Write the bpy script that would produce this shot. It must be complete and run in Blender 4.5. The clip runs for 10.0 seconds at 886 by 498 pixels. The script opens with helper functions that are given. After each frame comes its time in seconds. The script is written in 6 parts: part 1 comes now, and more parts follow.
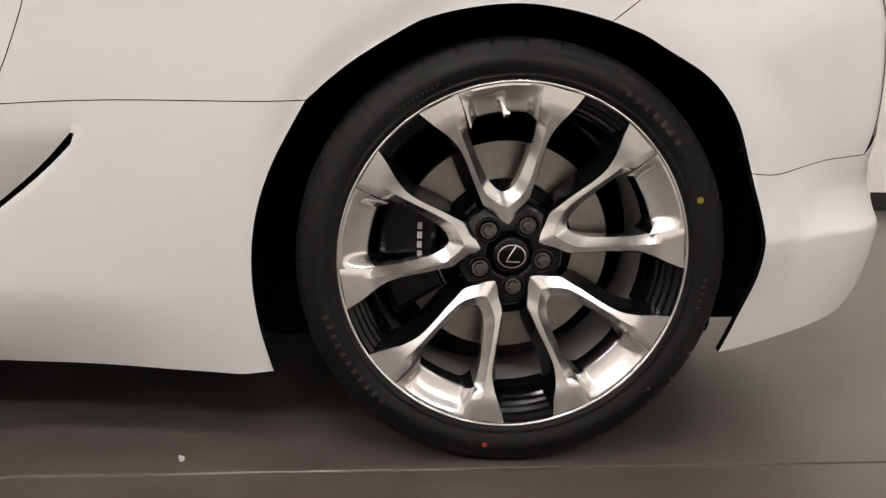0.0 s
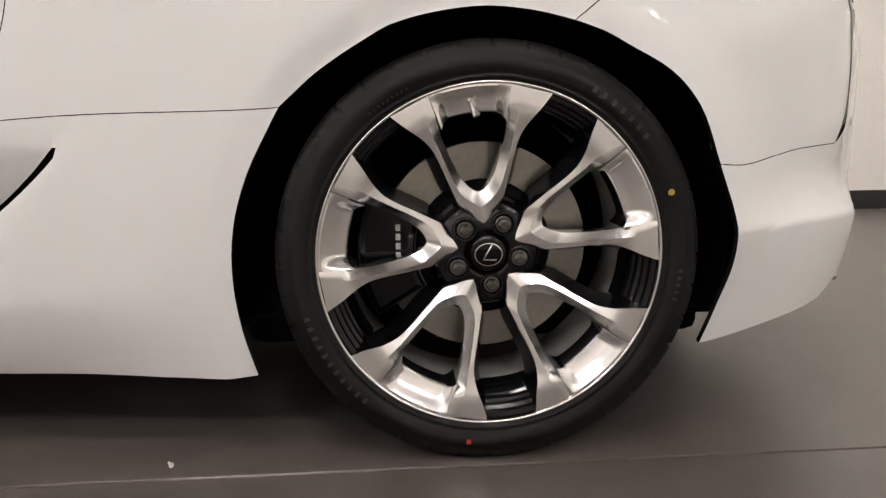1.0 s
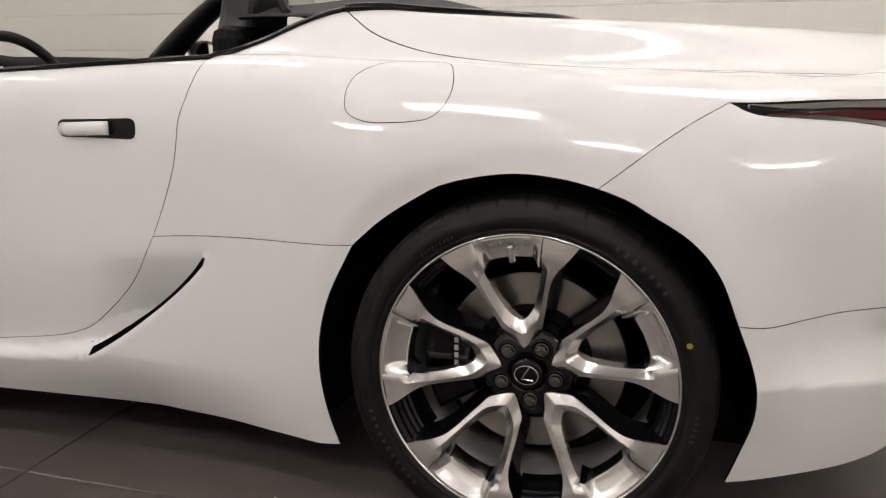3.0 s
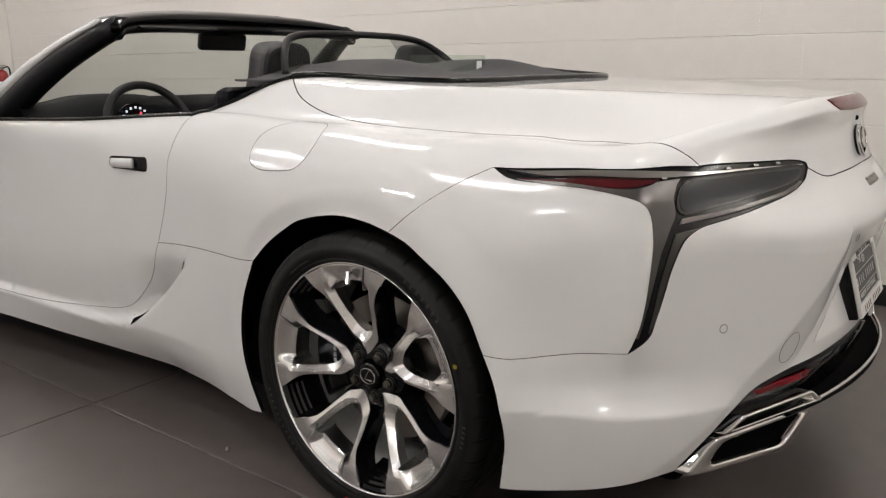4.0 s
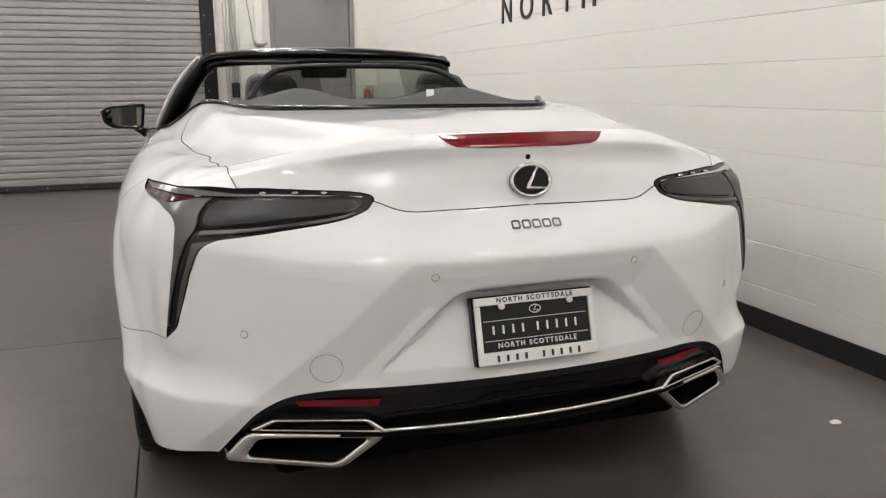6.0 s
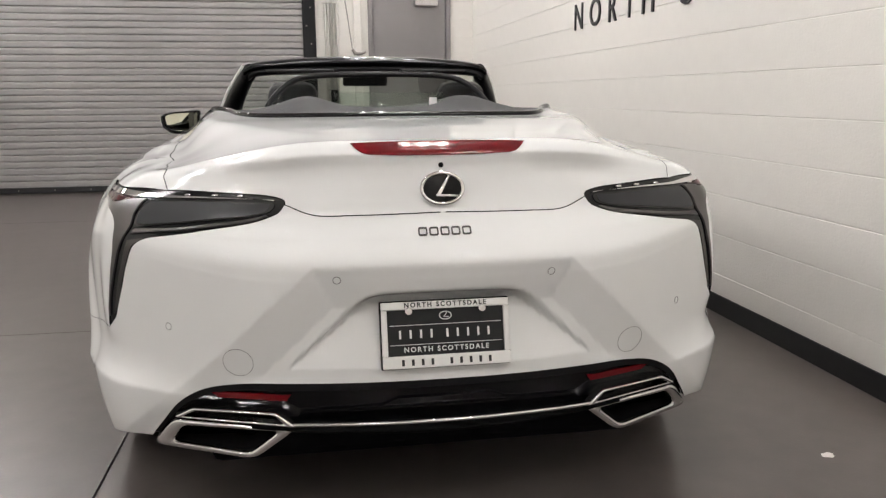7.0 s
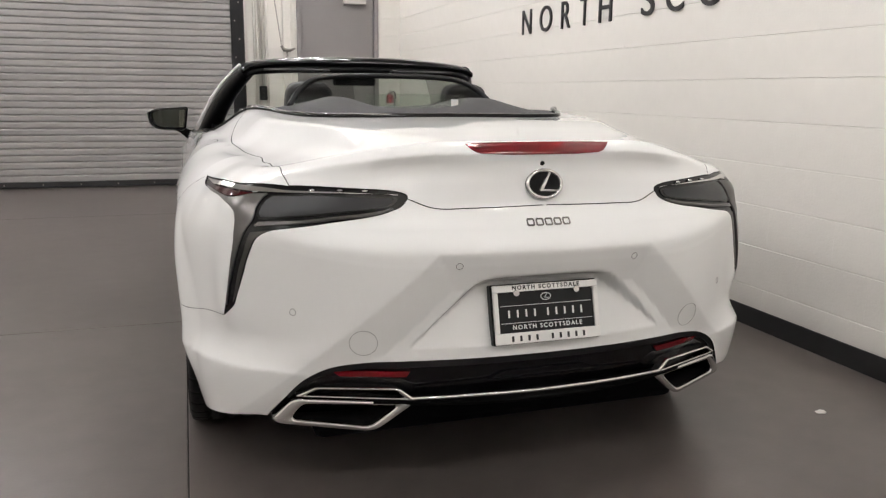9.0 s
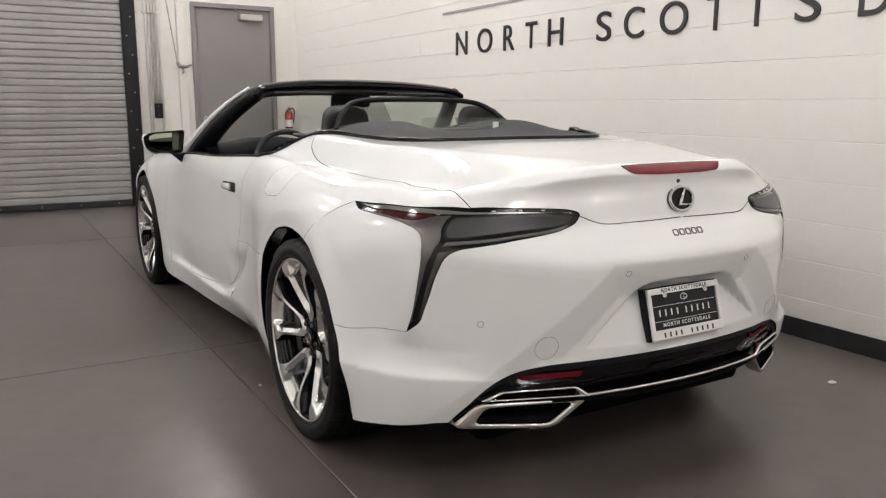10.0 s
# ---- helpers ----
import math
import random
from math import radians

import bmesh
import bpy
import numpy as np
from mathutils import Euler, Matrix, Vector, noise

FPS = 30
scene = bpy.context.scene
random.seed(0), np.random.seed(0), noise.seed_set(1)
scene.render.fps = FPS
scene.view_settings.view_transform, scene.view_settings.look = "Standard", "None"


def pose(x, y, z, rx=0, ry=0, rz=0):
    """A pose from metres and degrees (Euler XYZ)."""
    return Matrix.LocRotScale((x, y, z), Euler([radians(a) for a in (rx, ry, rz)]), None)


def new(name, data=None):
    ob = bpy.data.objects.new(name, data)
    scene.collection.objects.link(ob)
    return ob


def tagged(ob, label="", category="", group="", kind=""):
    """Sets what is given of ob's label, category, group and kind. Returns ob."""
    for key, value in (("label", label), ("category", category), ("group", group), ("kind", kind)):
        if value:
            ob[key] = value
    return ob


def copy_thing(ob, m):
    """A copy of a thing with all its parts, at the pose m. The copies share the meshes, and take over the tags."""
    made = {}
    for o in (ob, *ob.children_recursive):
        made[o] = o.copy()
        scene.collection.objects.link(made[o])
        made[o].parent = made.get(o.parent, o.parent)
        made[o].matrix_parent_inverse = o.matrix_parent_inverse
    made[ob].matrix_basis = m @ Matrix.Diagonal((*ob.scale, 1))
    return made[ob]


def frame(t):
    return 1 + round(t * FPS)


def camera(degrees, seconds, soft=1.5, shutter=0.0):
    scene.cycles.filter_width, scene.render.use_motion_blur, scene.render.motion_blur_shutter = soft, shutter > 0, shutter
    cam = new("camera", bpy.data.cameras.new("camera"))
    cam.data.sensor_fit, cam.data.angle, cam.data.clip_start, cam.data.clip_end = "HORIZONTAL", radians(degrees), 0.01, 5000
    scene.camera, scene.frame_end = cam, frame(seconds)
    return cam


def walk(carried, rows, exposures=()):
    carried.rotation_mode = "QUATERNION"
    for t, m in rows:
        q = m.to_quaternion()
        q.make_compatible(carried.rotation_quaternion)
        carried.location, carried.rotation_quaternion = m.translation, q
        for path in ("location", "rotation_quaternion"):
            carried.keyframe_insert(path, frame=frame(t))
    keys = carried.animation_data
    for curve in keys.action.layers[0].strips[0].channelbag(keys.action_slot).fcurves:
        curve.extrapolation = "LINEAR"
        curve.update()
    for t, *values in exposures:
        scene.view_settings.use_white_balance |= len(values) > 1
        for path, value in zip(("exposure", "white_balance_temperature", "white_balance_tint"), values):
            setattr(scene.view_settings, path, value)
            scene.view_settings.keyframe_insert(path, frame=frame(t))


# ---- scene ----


def view(x, y, z, yaw, pitch, roll):
    """A camera pose: place, heading, tilt and lean."""
    return pose(x, y, z, 90 + pitch, 0, yaw) @ pose(0, 0, 0, 0, 0, roll)


cam = camera(59.13, 10.0, soft=1.3)
walk(cam, [
    (0.0, view(-2.161, 0.241, 0.664, -95.57, -12.87, 1.78)),
    (0.5, view(-2.193, 0.202, 0.635, -94.97, -11.92, 0.01)),
    (1.0, view(-2.195, 0.186, 0.639, -94.71, -11.52, -0.39)),
    (1.5, view(-2.205, 0.179, 0.633, -93.81, -11.37, -0.33)),
    (2.0, view(-2.209, 0.161, 0.642, -92.15, -11.62, -0.08)),
    (2.5, view(-2.261, 0.083, 0.727, -85.43, -12.52, 0.30)),
    (2.7, view(-2.315, -0.024, 0.830, -80.80, -12.96, 0.09)),
    (3.8, view(-2.274, -0.998, 1.109, -57.61, -13.94, -0.46)),
    (4.0, view(-2.210, -1.218, 1.097, -53.25, -13.22, -0.63)),
    (4.5, view(-1.949, -1.681, 1.111, -43.87, -12.39, -0.40)),
    (5.0, view(-1.627, -2.078, 1.125, -35.24, -12.06, -0.27)),
    (5.5, view(-1.216, -2.312, 1.135, -27.12, -11.75, -0.12)),
    (6.0, view(-0.797, -2.536, 1.121, -19.28, -11.73, -0.42)),
    (6.2, view(-0.632, -2.587, 1.106, -16.84, -10.84, -0.34)),
    (7.3, view(-0.278, -2.727, 1.139, -8.28, -11.39, -0.45)),
    (7.5, view(-0.274, -2.740, 1.148, -8.07, -11.49, -0.43)),
    (8.0, view(-0.276, -2.731, 1.142, -9.12, -11.49, -0.14)),
    (8.5, view(-0.458, -2.750, 1.134, -13.20, -11.55, 0.46)),
    (9.0, view(-0.906, -2.782, 1.146, -18.14, -11.43, 0.60)),
    (9.5, view(-1.383, -2.690, 1.157, -24.82, -10.97, 0.70)),
    (10.0, view(-1.857, -2.573, 1.189, -30.68, -10.50, 0.23)),
], exposures=((0.0, 0.12, 6800, 13), (1.5, 0.10, 6800, 13), (2.5, 0.02, 6800, 13), (2.7, -0.06, 6800, 13), (3.8, -0.36, 6650, 11.5), (4.5, -0.28, 6600, 11), (5.0, -0.20, 6560, 10.5), (5.5, -0.12, 6500, 10), (6.2, -0.05, 6500, 10), (7.5, -0.03, 6500, 10), (9.0, -0.03, 6500, 10), (10.0, -0.11, 6500, 10)))

# ---- light ----
world = bpy.data.worlds.new("world")
scene.world = world
world.use_nodes = True
world.node_tree.nodes["Background"].inputs[0].default_value = (0.5, 0.48, 0.45, 1)
world.node_tree.nodes["Background"].inputs[1].default_value = 0.05
scene.view_settings.exposure = 0.0


# ---- materials ----
def material(name, color, rough=0.5, metal=0.0, coat=0.0, ior=1.5, noise_scale=0.0, spread=0.0, bump=0.0, bump_scale=200.0,
             rough_spread=0.0, coat_rough=0.03, stain=0.0, stain_scale=1.5):
    """Principled material with colour variation at two scales, fine relief and uneven gloss."""
    m = bpy.data.materials.new(name)
    m.use_nodes = True
    n, l = m.node_tree.nodes, m.node_tree.links
    b = n["Principled BSDF"]
    b.inputs["Base Color"].default_value = (*color, 1)
    b.inputs["Roughness"].default_value = rough
    b.inputs["Metallic"].default_value = metal
    b.inputs["IOR"].default_value = ior
    b.inputs["Coat Weight"].default_value = coat
    b.inputs["Coat Roughness"].default_value = coat_rough
    tc = n.new("ShaderNodeTexCoord")
    if spread or stain:
        fine = n.new("ShaderNodeTexNoise")
        fine.inputs["Scale"].default_value = noise_scale
        fine.inputs["Detail"].default_value = 6
        l.new(tc.outputs["Object"], fine.inputs["Vector"])
        coarse = n.new("ShaderNodeTexNoise")
        coarse.inputs["Scale"].default_value = stain_scale
        coarse.inputs["Detail"].default_value = 4
        l.new(tc.outputs["Object"], coarse.inputs["Vector"])
        parts = []
        for tex, amount in ((fine, spread), (coarse, stain)):
            r = n.new("ShaderNodeMapRange")
            r.inputs["From Min"].default_value, r.inputs["From Max"].default_value = 0.15, 0.85
            r.inputs["To Min"].default_value, r.inputs["To Max"].default_value = 1 - amount, 1 + amount
            l.new(tex.outputs["Fac"], r.inputs["Value"])
            parts.append(r)
        mul = n.new("ShaderNodeMath")
        mul.operation = "MULTIPLY"
        l.new(parts[0].outputs[0], mul.inputs[0])
        l.new(parts[1].outputs[0], mul.inputs[1])
        sc = n.new("ShaderNodeVectorMath")
        sc.operation = "SCALE"
        sc.inputs[0].default_value = color
        l.new(mul.outputs[0], sc.inputs["Scale"])
        l.new(sc.outputs[0], b.inputs["Base Color"])
        if rough_spread:
            rr = n.new("ShaderNodeMapRange")
            rr.inputs["From Min"].default_value, rr.inputs["From Max"].default_value = 0.15, 0.85
            rr.inputs["To Min"].default_value, rr.inputs["To Max"].default_value = rough - rough_spread, rough + rough_spread
            l.new(coarse.outputs["Fac"], rr.inputs["Value"])
            l.new(rr.outputs[0], b.inputs["Roughness"])
    if bump:
        bt = n.new("ShaderNodeTexNoise")
        bt.inputs["Scale"].default_value = bump_scale
        bt.inputs["Detail"].default_value = 5
        l.new(tc.outputs["Object"], bt.inputs["Vector"])
        bn = n.new("ShaderNodeBump")
        bn.inputs["Strength"].default_value = 1.0
        bn.inputs["Distance"].default_value = bump
        l.new(bt.outputs["Fac"], bn.inputs["Height"])
        l.new(bn.outputs[0], b.inputs["Normal"])
    return m


def glass(name, tint=(0.9, 0.95, 0.92), rough=0.0, sheen=0.035):
    """Thin pane: mostly clear, with a faint mirror sheen."""
    m = bpy.data.materials.new(name)
    m.use_nodes = True
    n, l = m.node_tree.nodes, m.node_tree.links
    n.remove(n["Principled BSDF"])
    t = n.new("ShaderNodeBsdfTransparent")
    t.inputs[0].default_value = (*tint, 1)
    g = n.new("ShaderNodeBsdfGlossy")
    g.inputs["Roughness"].default_value = rough
    mix = n.new("ShaderNodeMixShader")
    mix.inputs[0].default_value = sheen
    l.new(t.outputs[0], mix.inputs[1])
    l.new(g.outputs[0], mix.inputs[2])
    l.new(mix.outputs[0], n["Material Output"].inputs[0])
    return m


def glow(name, color, strength):
    m = material(name, color, 0.4)
    b = m.node_tree.nodes["Principled BSDF"]
    b.inputs["Emission Color"].default_value = (*color, 1)
    b.inputs["Emission Strength"].default_value = strength
    return m


PAINT = material("white_pearl_paint", (0.795, 0.80, 0.79), 0.55, coat=1.0, ior=1.25, coat_rough=0.02, noise_scale=900, spread=0.015, stain=0.01)
DARK = material("black_liner_and_seam_shade", (0.005, 0.005, 0.006), 0.85, ior=1.12, noise_scale=60, spread=0.3)
GLOSS_BLACK = material("gloss_black_plastic", (0.002, 0.002, 0.0025), 0.06, ior=1.33)
TRIM_BLACK = material("satin_black_trim", (0.007, 0.007, 0.008), 0.36, ior=1.3, bump=0.0002, bump_scale=900)
FABRIC = material("black_soft_cover", (0.032, 0.031, 0.033), 0.8, noise_scale=700, spread=0.25, stain=0.1, bump=0.0006, bump_scale=1500)
LEATHER = material("dark_leather", (0.014, 0.014, 0.015), 0.55, noise_scale=300, spread=0.2, bump=0.0005, bump_scale=700)
DASH = material("black_padded_dash", (0.005, 0.005, 0.006), 0.6, ior=1.15, noise_scale=300, spread=0.2, bump=0.0005, bump_scale=700)
RUBBER = material("tyre_rubber", (0.0055, 0.0052, 0.005), 0.6, ior=1.30, noise_scale=40, spread=0.25, stain=0.25, stain_scale=5, bump=0.0003, bump_scale=800)
POLISHED = material("machined_aluminium", (0.84, 0.835, 0.825), 0.20, 1.0, noise_scale=40, spread=0.04, stain=0.03, rough_spread=0.05)
CHROME = material("chrome", (0.72, 0.71, 0.70), 0.07, 1.0)
SMOKE_CHROME = material("smoked_chrome", (0.30, 0.29, 0.285), 0.16, 1.0)
WHEEL_BLACK = material("gloss_black_wheel", (0.004, 0.004, 0.005), 0.12, ior=1.4)
BARREL = material("silver_barrel", (0.62, 0.605, 0.58), 0.36, 0.35, noise_scale=30, spread=0.15, stain=0.1)
STEEL = material("brake_steel", (0.25, 0.235, 0.215), 0.36, 1.0, noise_scale=120, spread=0.1, stain=0.08)
NUT = material("dark_nut_steel", (0.15, 0.145, 0.135), 0.18, 1.0)
FLOOR = material("sealed_dark_concrete", (0.092, 0.078, 0.071), 0.29, noise_scale=9, spread=0.16, stain=0.30, stain_scale=0.9, bump=0.0002, bump_scale=90)
JOINT = material("dark_joint", (0.018, 0.016, 0.015), 0.8)
WALL = material("white_painted_block", (0.74, 0.715, 0.67), 0.5, noise_scale=14, spread=0.02, stain=0.02, bump=0.0012, bump_scale=90)
CEIL = material("grey_ceiling", (0.40, 0.39, 0.38), 0.7, noise_scale=8, spread=0.03)
BASE = material("black_rubber_base", (0.012, 0.012, 0.013), 0.45, noise_scale=20, spread=0.2)
GREY_DOOR = material("grey_door_paint", (0.20, 0.185, 0.185), 0.42, noise_scale=6, spread=0.03, bump=0.0002, bump_scale=300)
SHUTTER = material("grey_shutter_steel", (0.30, 0.285, 0.28), 0.45, 0.2, noise_scale=18, spread=0.06, stain=0.10, stain_scale=2.5)
LETTER = material("black_letter", (0.014, 0.013, 0.014), 0.35)
RED_LENS = material("dark_red_lens", (0.12, 0.003, 0.006), 0.08)
GREY_LENS = material("smoked_grey_lens", (0.024, 0.024, 0.026), 0.30, ior=1.35)
DARK_LENS = material("dark_lens", (0.016, 0.015, 0.015), 0.14, coat=0.2)
LIGHT_TRIM = material("smoke_light_trim", (0.10, 0.095, 0.09), 0.25, 0.7)
CLEAR = glass("clear_glass", (0.70, 0.73, 0.70))
PALE_GLASS = glass("pale_glass", (0.86, 0.90, 0.87), 0.0, 0.05)
TINT = glass("tinted_screen", (0.40, 0.41, 0.40), 0.1, 0.03)
MIRROR = material("mirror_glass", (0.75, 0.76, 0.62), 0.02, 1.0)
LAMP = glow("tube_light", (1.0, 0.98, 0.985), 122.0)


# ---- building helpers ----
def link(name, bm, mat, parent=None, label="", smooth=False, loc=None, normals=None):
    """Links a bmesh as one mesh object. Vertices are given in the parent's coordinates."""
    me = bpy.data.meshes.new(name)
    bm.to_mesh(me)
    bm.free()
    me.materials.append(mat)
    if smooth:
        me.polygons.foreach_set("use_smooth", [True] * len(me.polygons))
    if normals is not None:
        me.normals_split_custom_set_from_vertices(normals)
    ob = new(name, me)
    if loc is not None:
        ob.location = loc
    ob.parent = parent
    if label:
        ob["label"] = label
    return ob


def part(name, bm, material, parent, label="", smooth=False, **more):
    return link(name, bm, material, parent, label, smooth, **more)


def thing(name, label, category, loc=(0, 0, 0), group="", kind=""):
    ob = new(name)
    ob.empty_display_size = 0.1
    ob.location = loc
    return tagged(ob, label, category, group, kind)


def box(lo, hi, bevel=0.0, seg=2, bm=None):
    bm = bm or bmesh.new()
    made = bmesh.ops.create_cube(bm, size=1)["verts"]
    for v in made:
        for k in range(3):
            v.co[k] = lo[k] if v.co[k] < 0 else hi[k]
    if bevel:
        edges = list({e for v in made for e in v.link_edges})
        bmesh.ops.bevel(bm, geom=edges, offset=bevel, segments=seg, profile=0.5, affect="EDGES")
    return bm


def prism(points, height, bevel=0.0, seg=2, axis="z", at=0.0):
    """A closed outline of (a, b) pushed out by height along an axis, its far edge bevelled."""
    order = {"z": lambda a, b, h: (a, b, h), "x": lambda a, b, h: (h, a, b), "y": lambda a, b, h: (a, h, b)}[axis]
    bm = bmesh.new()
    low = [bm.verts.new(order(a, b, at)) for a, b in points]
    top = [bm.verts.new(order(a, b, at + height)) for a, b in points]
    n = len(points)
    bm.faces.new(low)
    cap = bm.faces.new(top)
    for i in range(n):
        bm.faces.new((low[i], low[(i + 1) % n], top[(i + 1) % n], top[i]))
    bmesh.ops.recalc_face_normals(bm, faces=bm.faces)
    if bevel:
        bmesh.ops.bevel(bm, geom=list(cap.edges), offset=bevel, segments=seg, profile=0.5, affect="EDGES")
    return bm


def tube(path, radius, sides=10, bm=None, closed=False):
    """A round bar along a path; radius is one number or one for each point."""
    bm = bm or bmesh.new()
    path = [Vector(p) for p in path]
    n = len(path)
    rings = []
    side = None
    for i, p in enumerate(path):
        d = (path[(i + 1) % n if closed else min(i + 1, n - 1)] - path[(i - 1) % n if closed else max(i - 1, 0)]).normalized()
        if side is None:
            side = d.orthogonal().normalized()
        side = (side - d * side.dot(d)).normalized()
        up = d.cross(side)
        r = radius[i] if isinstance(radius, (list, tuple)) else radius
        rings.append([bm.verts.new(p + (side * math.cos(a) + up * math.sin(a)) * r) for a in (2 * math.pi * k / sides for k in range(sides))])
    for i in range(n if closed else n - 1):
        a, b = rings[i], rings[(i + 1) % n]
        for k in range(sides):
            bm.faces.new((a[k], a[(k + 1) % sides], b[(k + 1) % sides], b[k]))
    if not closed:
        bm.faces.new(rings[0][::-1])
        bm.faces.new(rings[-1])
    return bm


def lathe(profile, steps=96, bm=None, a0=0.0, a1=2 * math.pi, close=True):
    """Turns a profile of (radius, depth) about the x axis; the turned thing looks along -x."""
    bm = bm or bmesh.new()
    full = abs(a1 - a0) > 6.28
    count = steps if full else steps + 1
    rings = []
    for i in range(count):
        a = a0 + (a1 - a0) * i / steps
        rings.append([bm.verts.new((d, -r * math.cos(a), r * math.sin(a))) for r, d in profile])
    for i in range(steps):
        a, b = rings[i], rings[(i + 1) % count]
        for k in range(len(profile) - 1):
            bm.faces.new((a[k], a[k + 1], b[k + 1], b[k]))
    bmesh.ops.remove_doubles(bm, verts=bm.verts, dist=1e-6)
    bmesh.ops.recalc_face_normals(bm, faces=bm.faces)
    return bm


def disc(radius, x, bm=None, sides=32, centre=(0, 0), thick=0.01, bevel=0.0):
    bm = bm or bmesh.new()
    pts = [(centre[0] + radius * math.cos(2 * math.pi * k / sides), centre[1] + radius * math.sin(2 * math.pi * k / sides)) for k in range(sides)]
    return prism(pts, thick, bevel, 2, "x", x)


def spline(points, per=6, closed=False):
    """A smooth line through points of any dimension."""
    p = [np.array(q, float) for q in points]
    n = len(p)
    out = []
    for i in range(n if closed else n - 1):
        if closed:
            a, b, c, d = p[i - 1], p[i], p[(i + 1) % n], p[(i + 2) % n]
        else:
            b, c = p[i], p[i + 1]
            a = p[i - 1] if i else 2 * b - c
            d = p[i + 2] if i + 2 < n else 2 * c - b
        la, lb, lc = (max(np.linalg.norm(v) ** 0.5, 1e-6) for v in (b - a, c - b, d - c))
        m1 = ((b - a) / la - (c - a) / (la + lb) + (c - b) / lb) * lb
        m2 = ((c - b) / lb - (d - b) / (lb + lc) + (d - c) / lc) * lb
        for k in range(per):
            t = k / per
            out.append((2 * t ** 3 - 3 * t * t + 1) * b + (t ** 3 - 2 * t * t + t) * m1 + (3 * t * t - 2 * t ** 3) * c + (t ** 3 - t * t) * m2)
    if not closed:
        out.append(p[-1])
    return out

# ---- the room ----
WX, BY = 1.75, 7.18          # faces of the side wall and of the back wall
FX, FY, CZ = -7.4, -5.2, 4.2  # unseen far side and wall behind, placed for bounced light; the ceiling

floor = tagged(link("floor", box((FX - 0.2, FY - 0.2, -0.2), (WX + 0.2, BY + 0.2, -0.006)), JOINT), "dark sealed concrete floor with saw-cut joints", "floor", kind="structure")
SLABS_X, SLABS_Y = (FX - 0.2, -4.6, -0.952, WX + 0.2), (FY - 0.2, -2.45, 1.2, 4.85, BY + 0.2)
for i in range(3):
    for j in range(4):
        g = 0.0025
        part("floor_slab", box((SLABS_X[i] + g, SLABS_Y[j] + g, -0.1), (SLABS_X[i + 1] - g, SLABS_Y[j + 1] - g, 0.0), 0.0015, 1), FLOOR, floor)

wall_east = tagged(link("wall_east", box((WX + 0.004, FY, -0.1), (WX + 0.2, BY + 0.2, CZ)), WALL), "white painted concrete block wall with flush joints", "wall", kind="structure")
wall_north = thing("wall_north", "white painted block wall with a door and a roller shutter", "wall", (0, BY, 0), kind="structure")
# West and south walls are out of view, added to bounce light onto the car.
bounce_wall_west = tagged(link("bounce_wall_west", box((FX - 0.2, FY, -0.1), (FX, BY, CZ)), WALL), "unseen plain white wall added to bounce light", "wall", kind="structure")
bounce_wall_south = tagged(link("bounce_wall_south", box((FX, FY - 0.2, -0.1), (WX, FY, CZ)), WALL), "unseen white wall added behind to bounce light", "wall", kind="structure")
ceiling = tagged(link("ceiling", box((FX - 0.2, FY - 0.2, CZ), (WX + 0.2, BY + 0.2, CZ + 0.2)), CEIL), "plain light grey ceiling", "ceiling", kind="structure")
link_bm = bmesh.new()
for lo, hi in (((FX, 0, -0.1), (-4.75, 0.2, CZ)), ((-4.75, 0, 3.3), (-0.33, 0.2, CZ)), ((-0.33, 0.004, -0.1), (0.45, 0.2, CZ)), ((0.45, 0, 2.36), (1.46, 0.2, CZ)), ((1.46, 0.004, -0.1), (WX, 0.2, CZ))):
    box(lo, hi, bm=link_bm)
part("wall_body", link_bm, WALL, wall_north)
baseboard = tagged(link("baseboard", box((WX - 0.008, FY, 0), (WX - 0.0005, BY, 0.1), 0.003), BASE), "black rubber cove base along the wall", "baseboard", kind="structure")


def ceiling_light(x, y):
    lamp = thing("ceiling_light", "unseen white fluorescent ceiling fixture with three bare tubes", "ceiling light", (x, y, CZ), "ceiling lights")
    part("housing", box((-0.24, -0.62, -0.07), (0.24, 0.62, 0), 0.01), WALL, lamp)
    for dx in (-0.2, 0.0, 0.2):
        part("tube", tube([(dx, -0.58, -0.1), (dx, 0.58, -0.1)], 0.013, 8), LAMP, lamp)
    return lamp


first = ceiling_light(0.35, -0.85)
# Added fill with no known source: (1.25, -4.6), the x = -5.2 row, (-4.2, 6.2).
for x, y in ((0.35, 2.6), (0.35, 6.0), (-1.5, -4.6), (1.25, -4.6), (-2.6, 0.9), (-2.6, 4.6), (-5.2, -3.9), (-5.2, -0.4), (-5.2, 3.1), (-4.2, 6.2)):
    copy_thing(first, Matrix.Translation((x, y, CZ)))

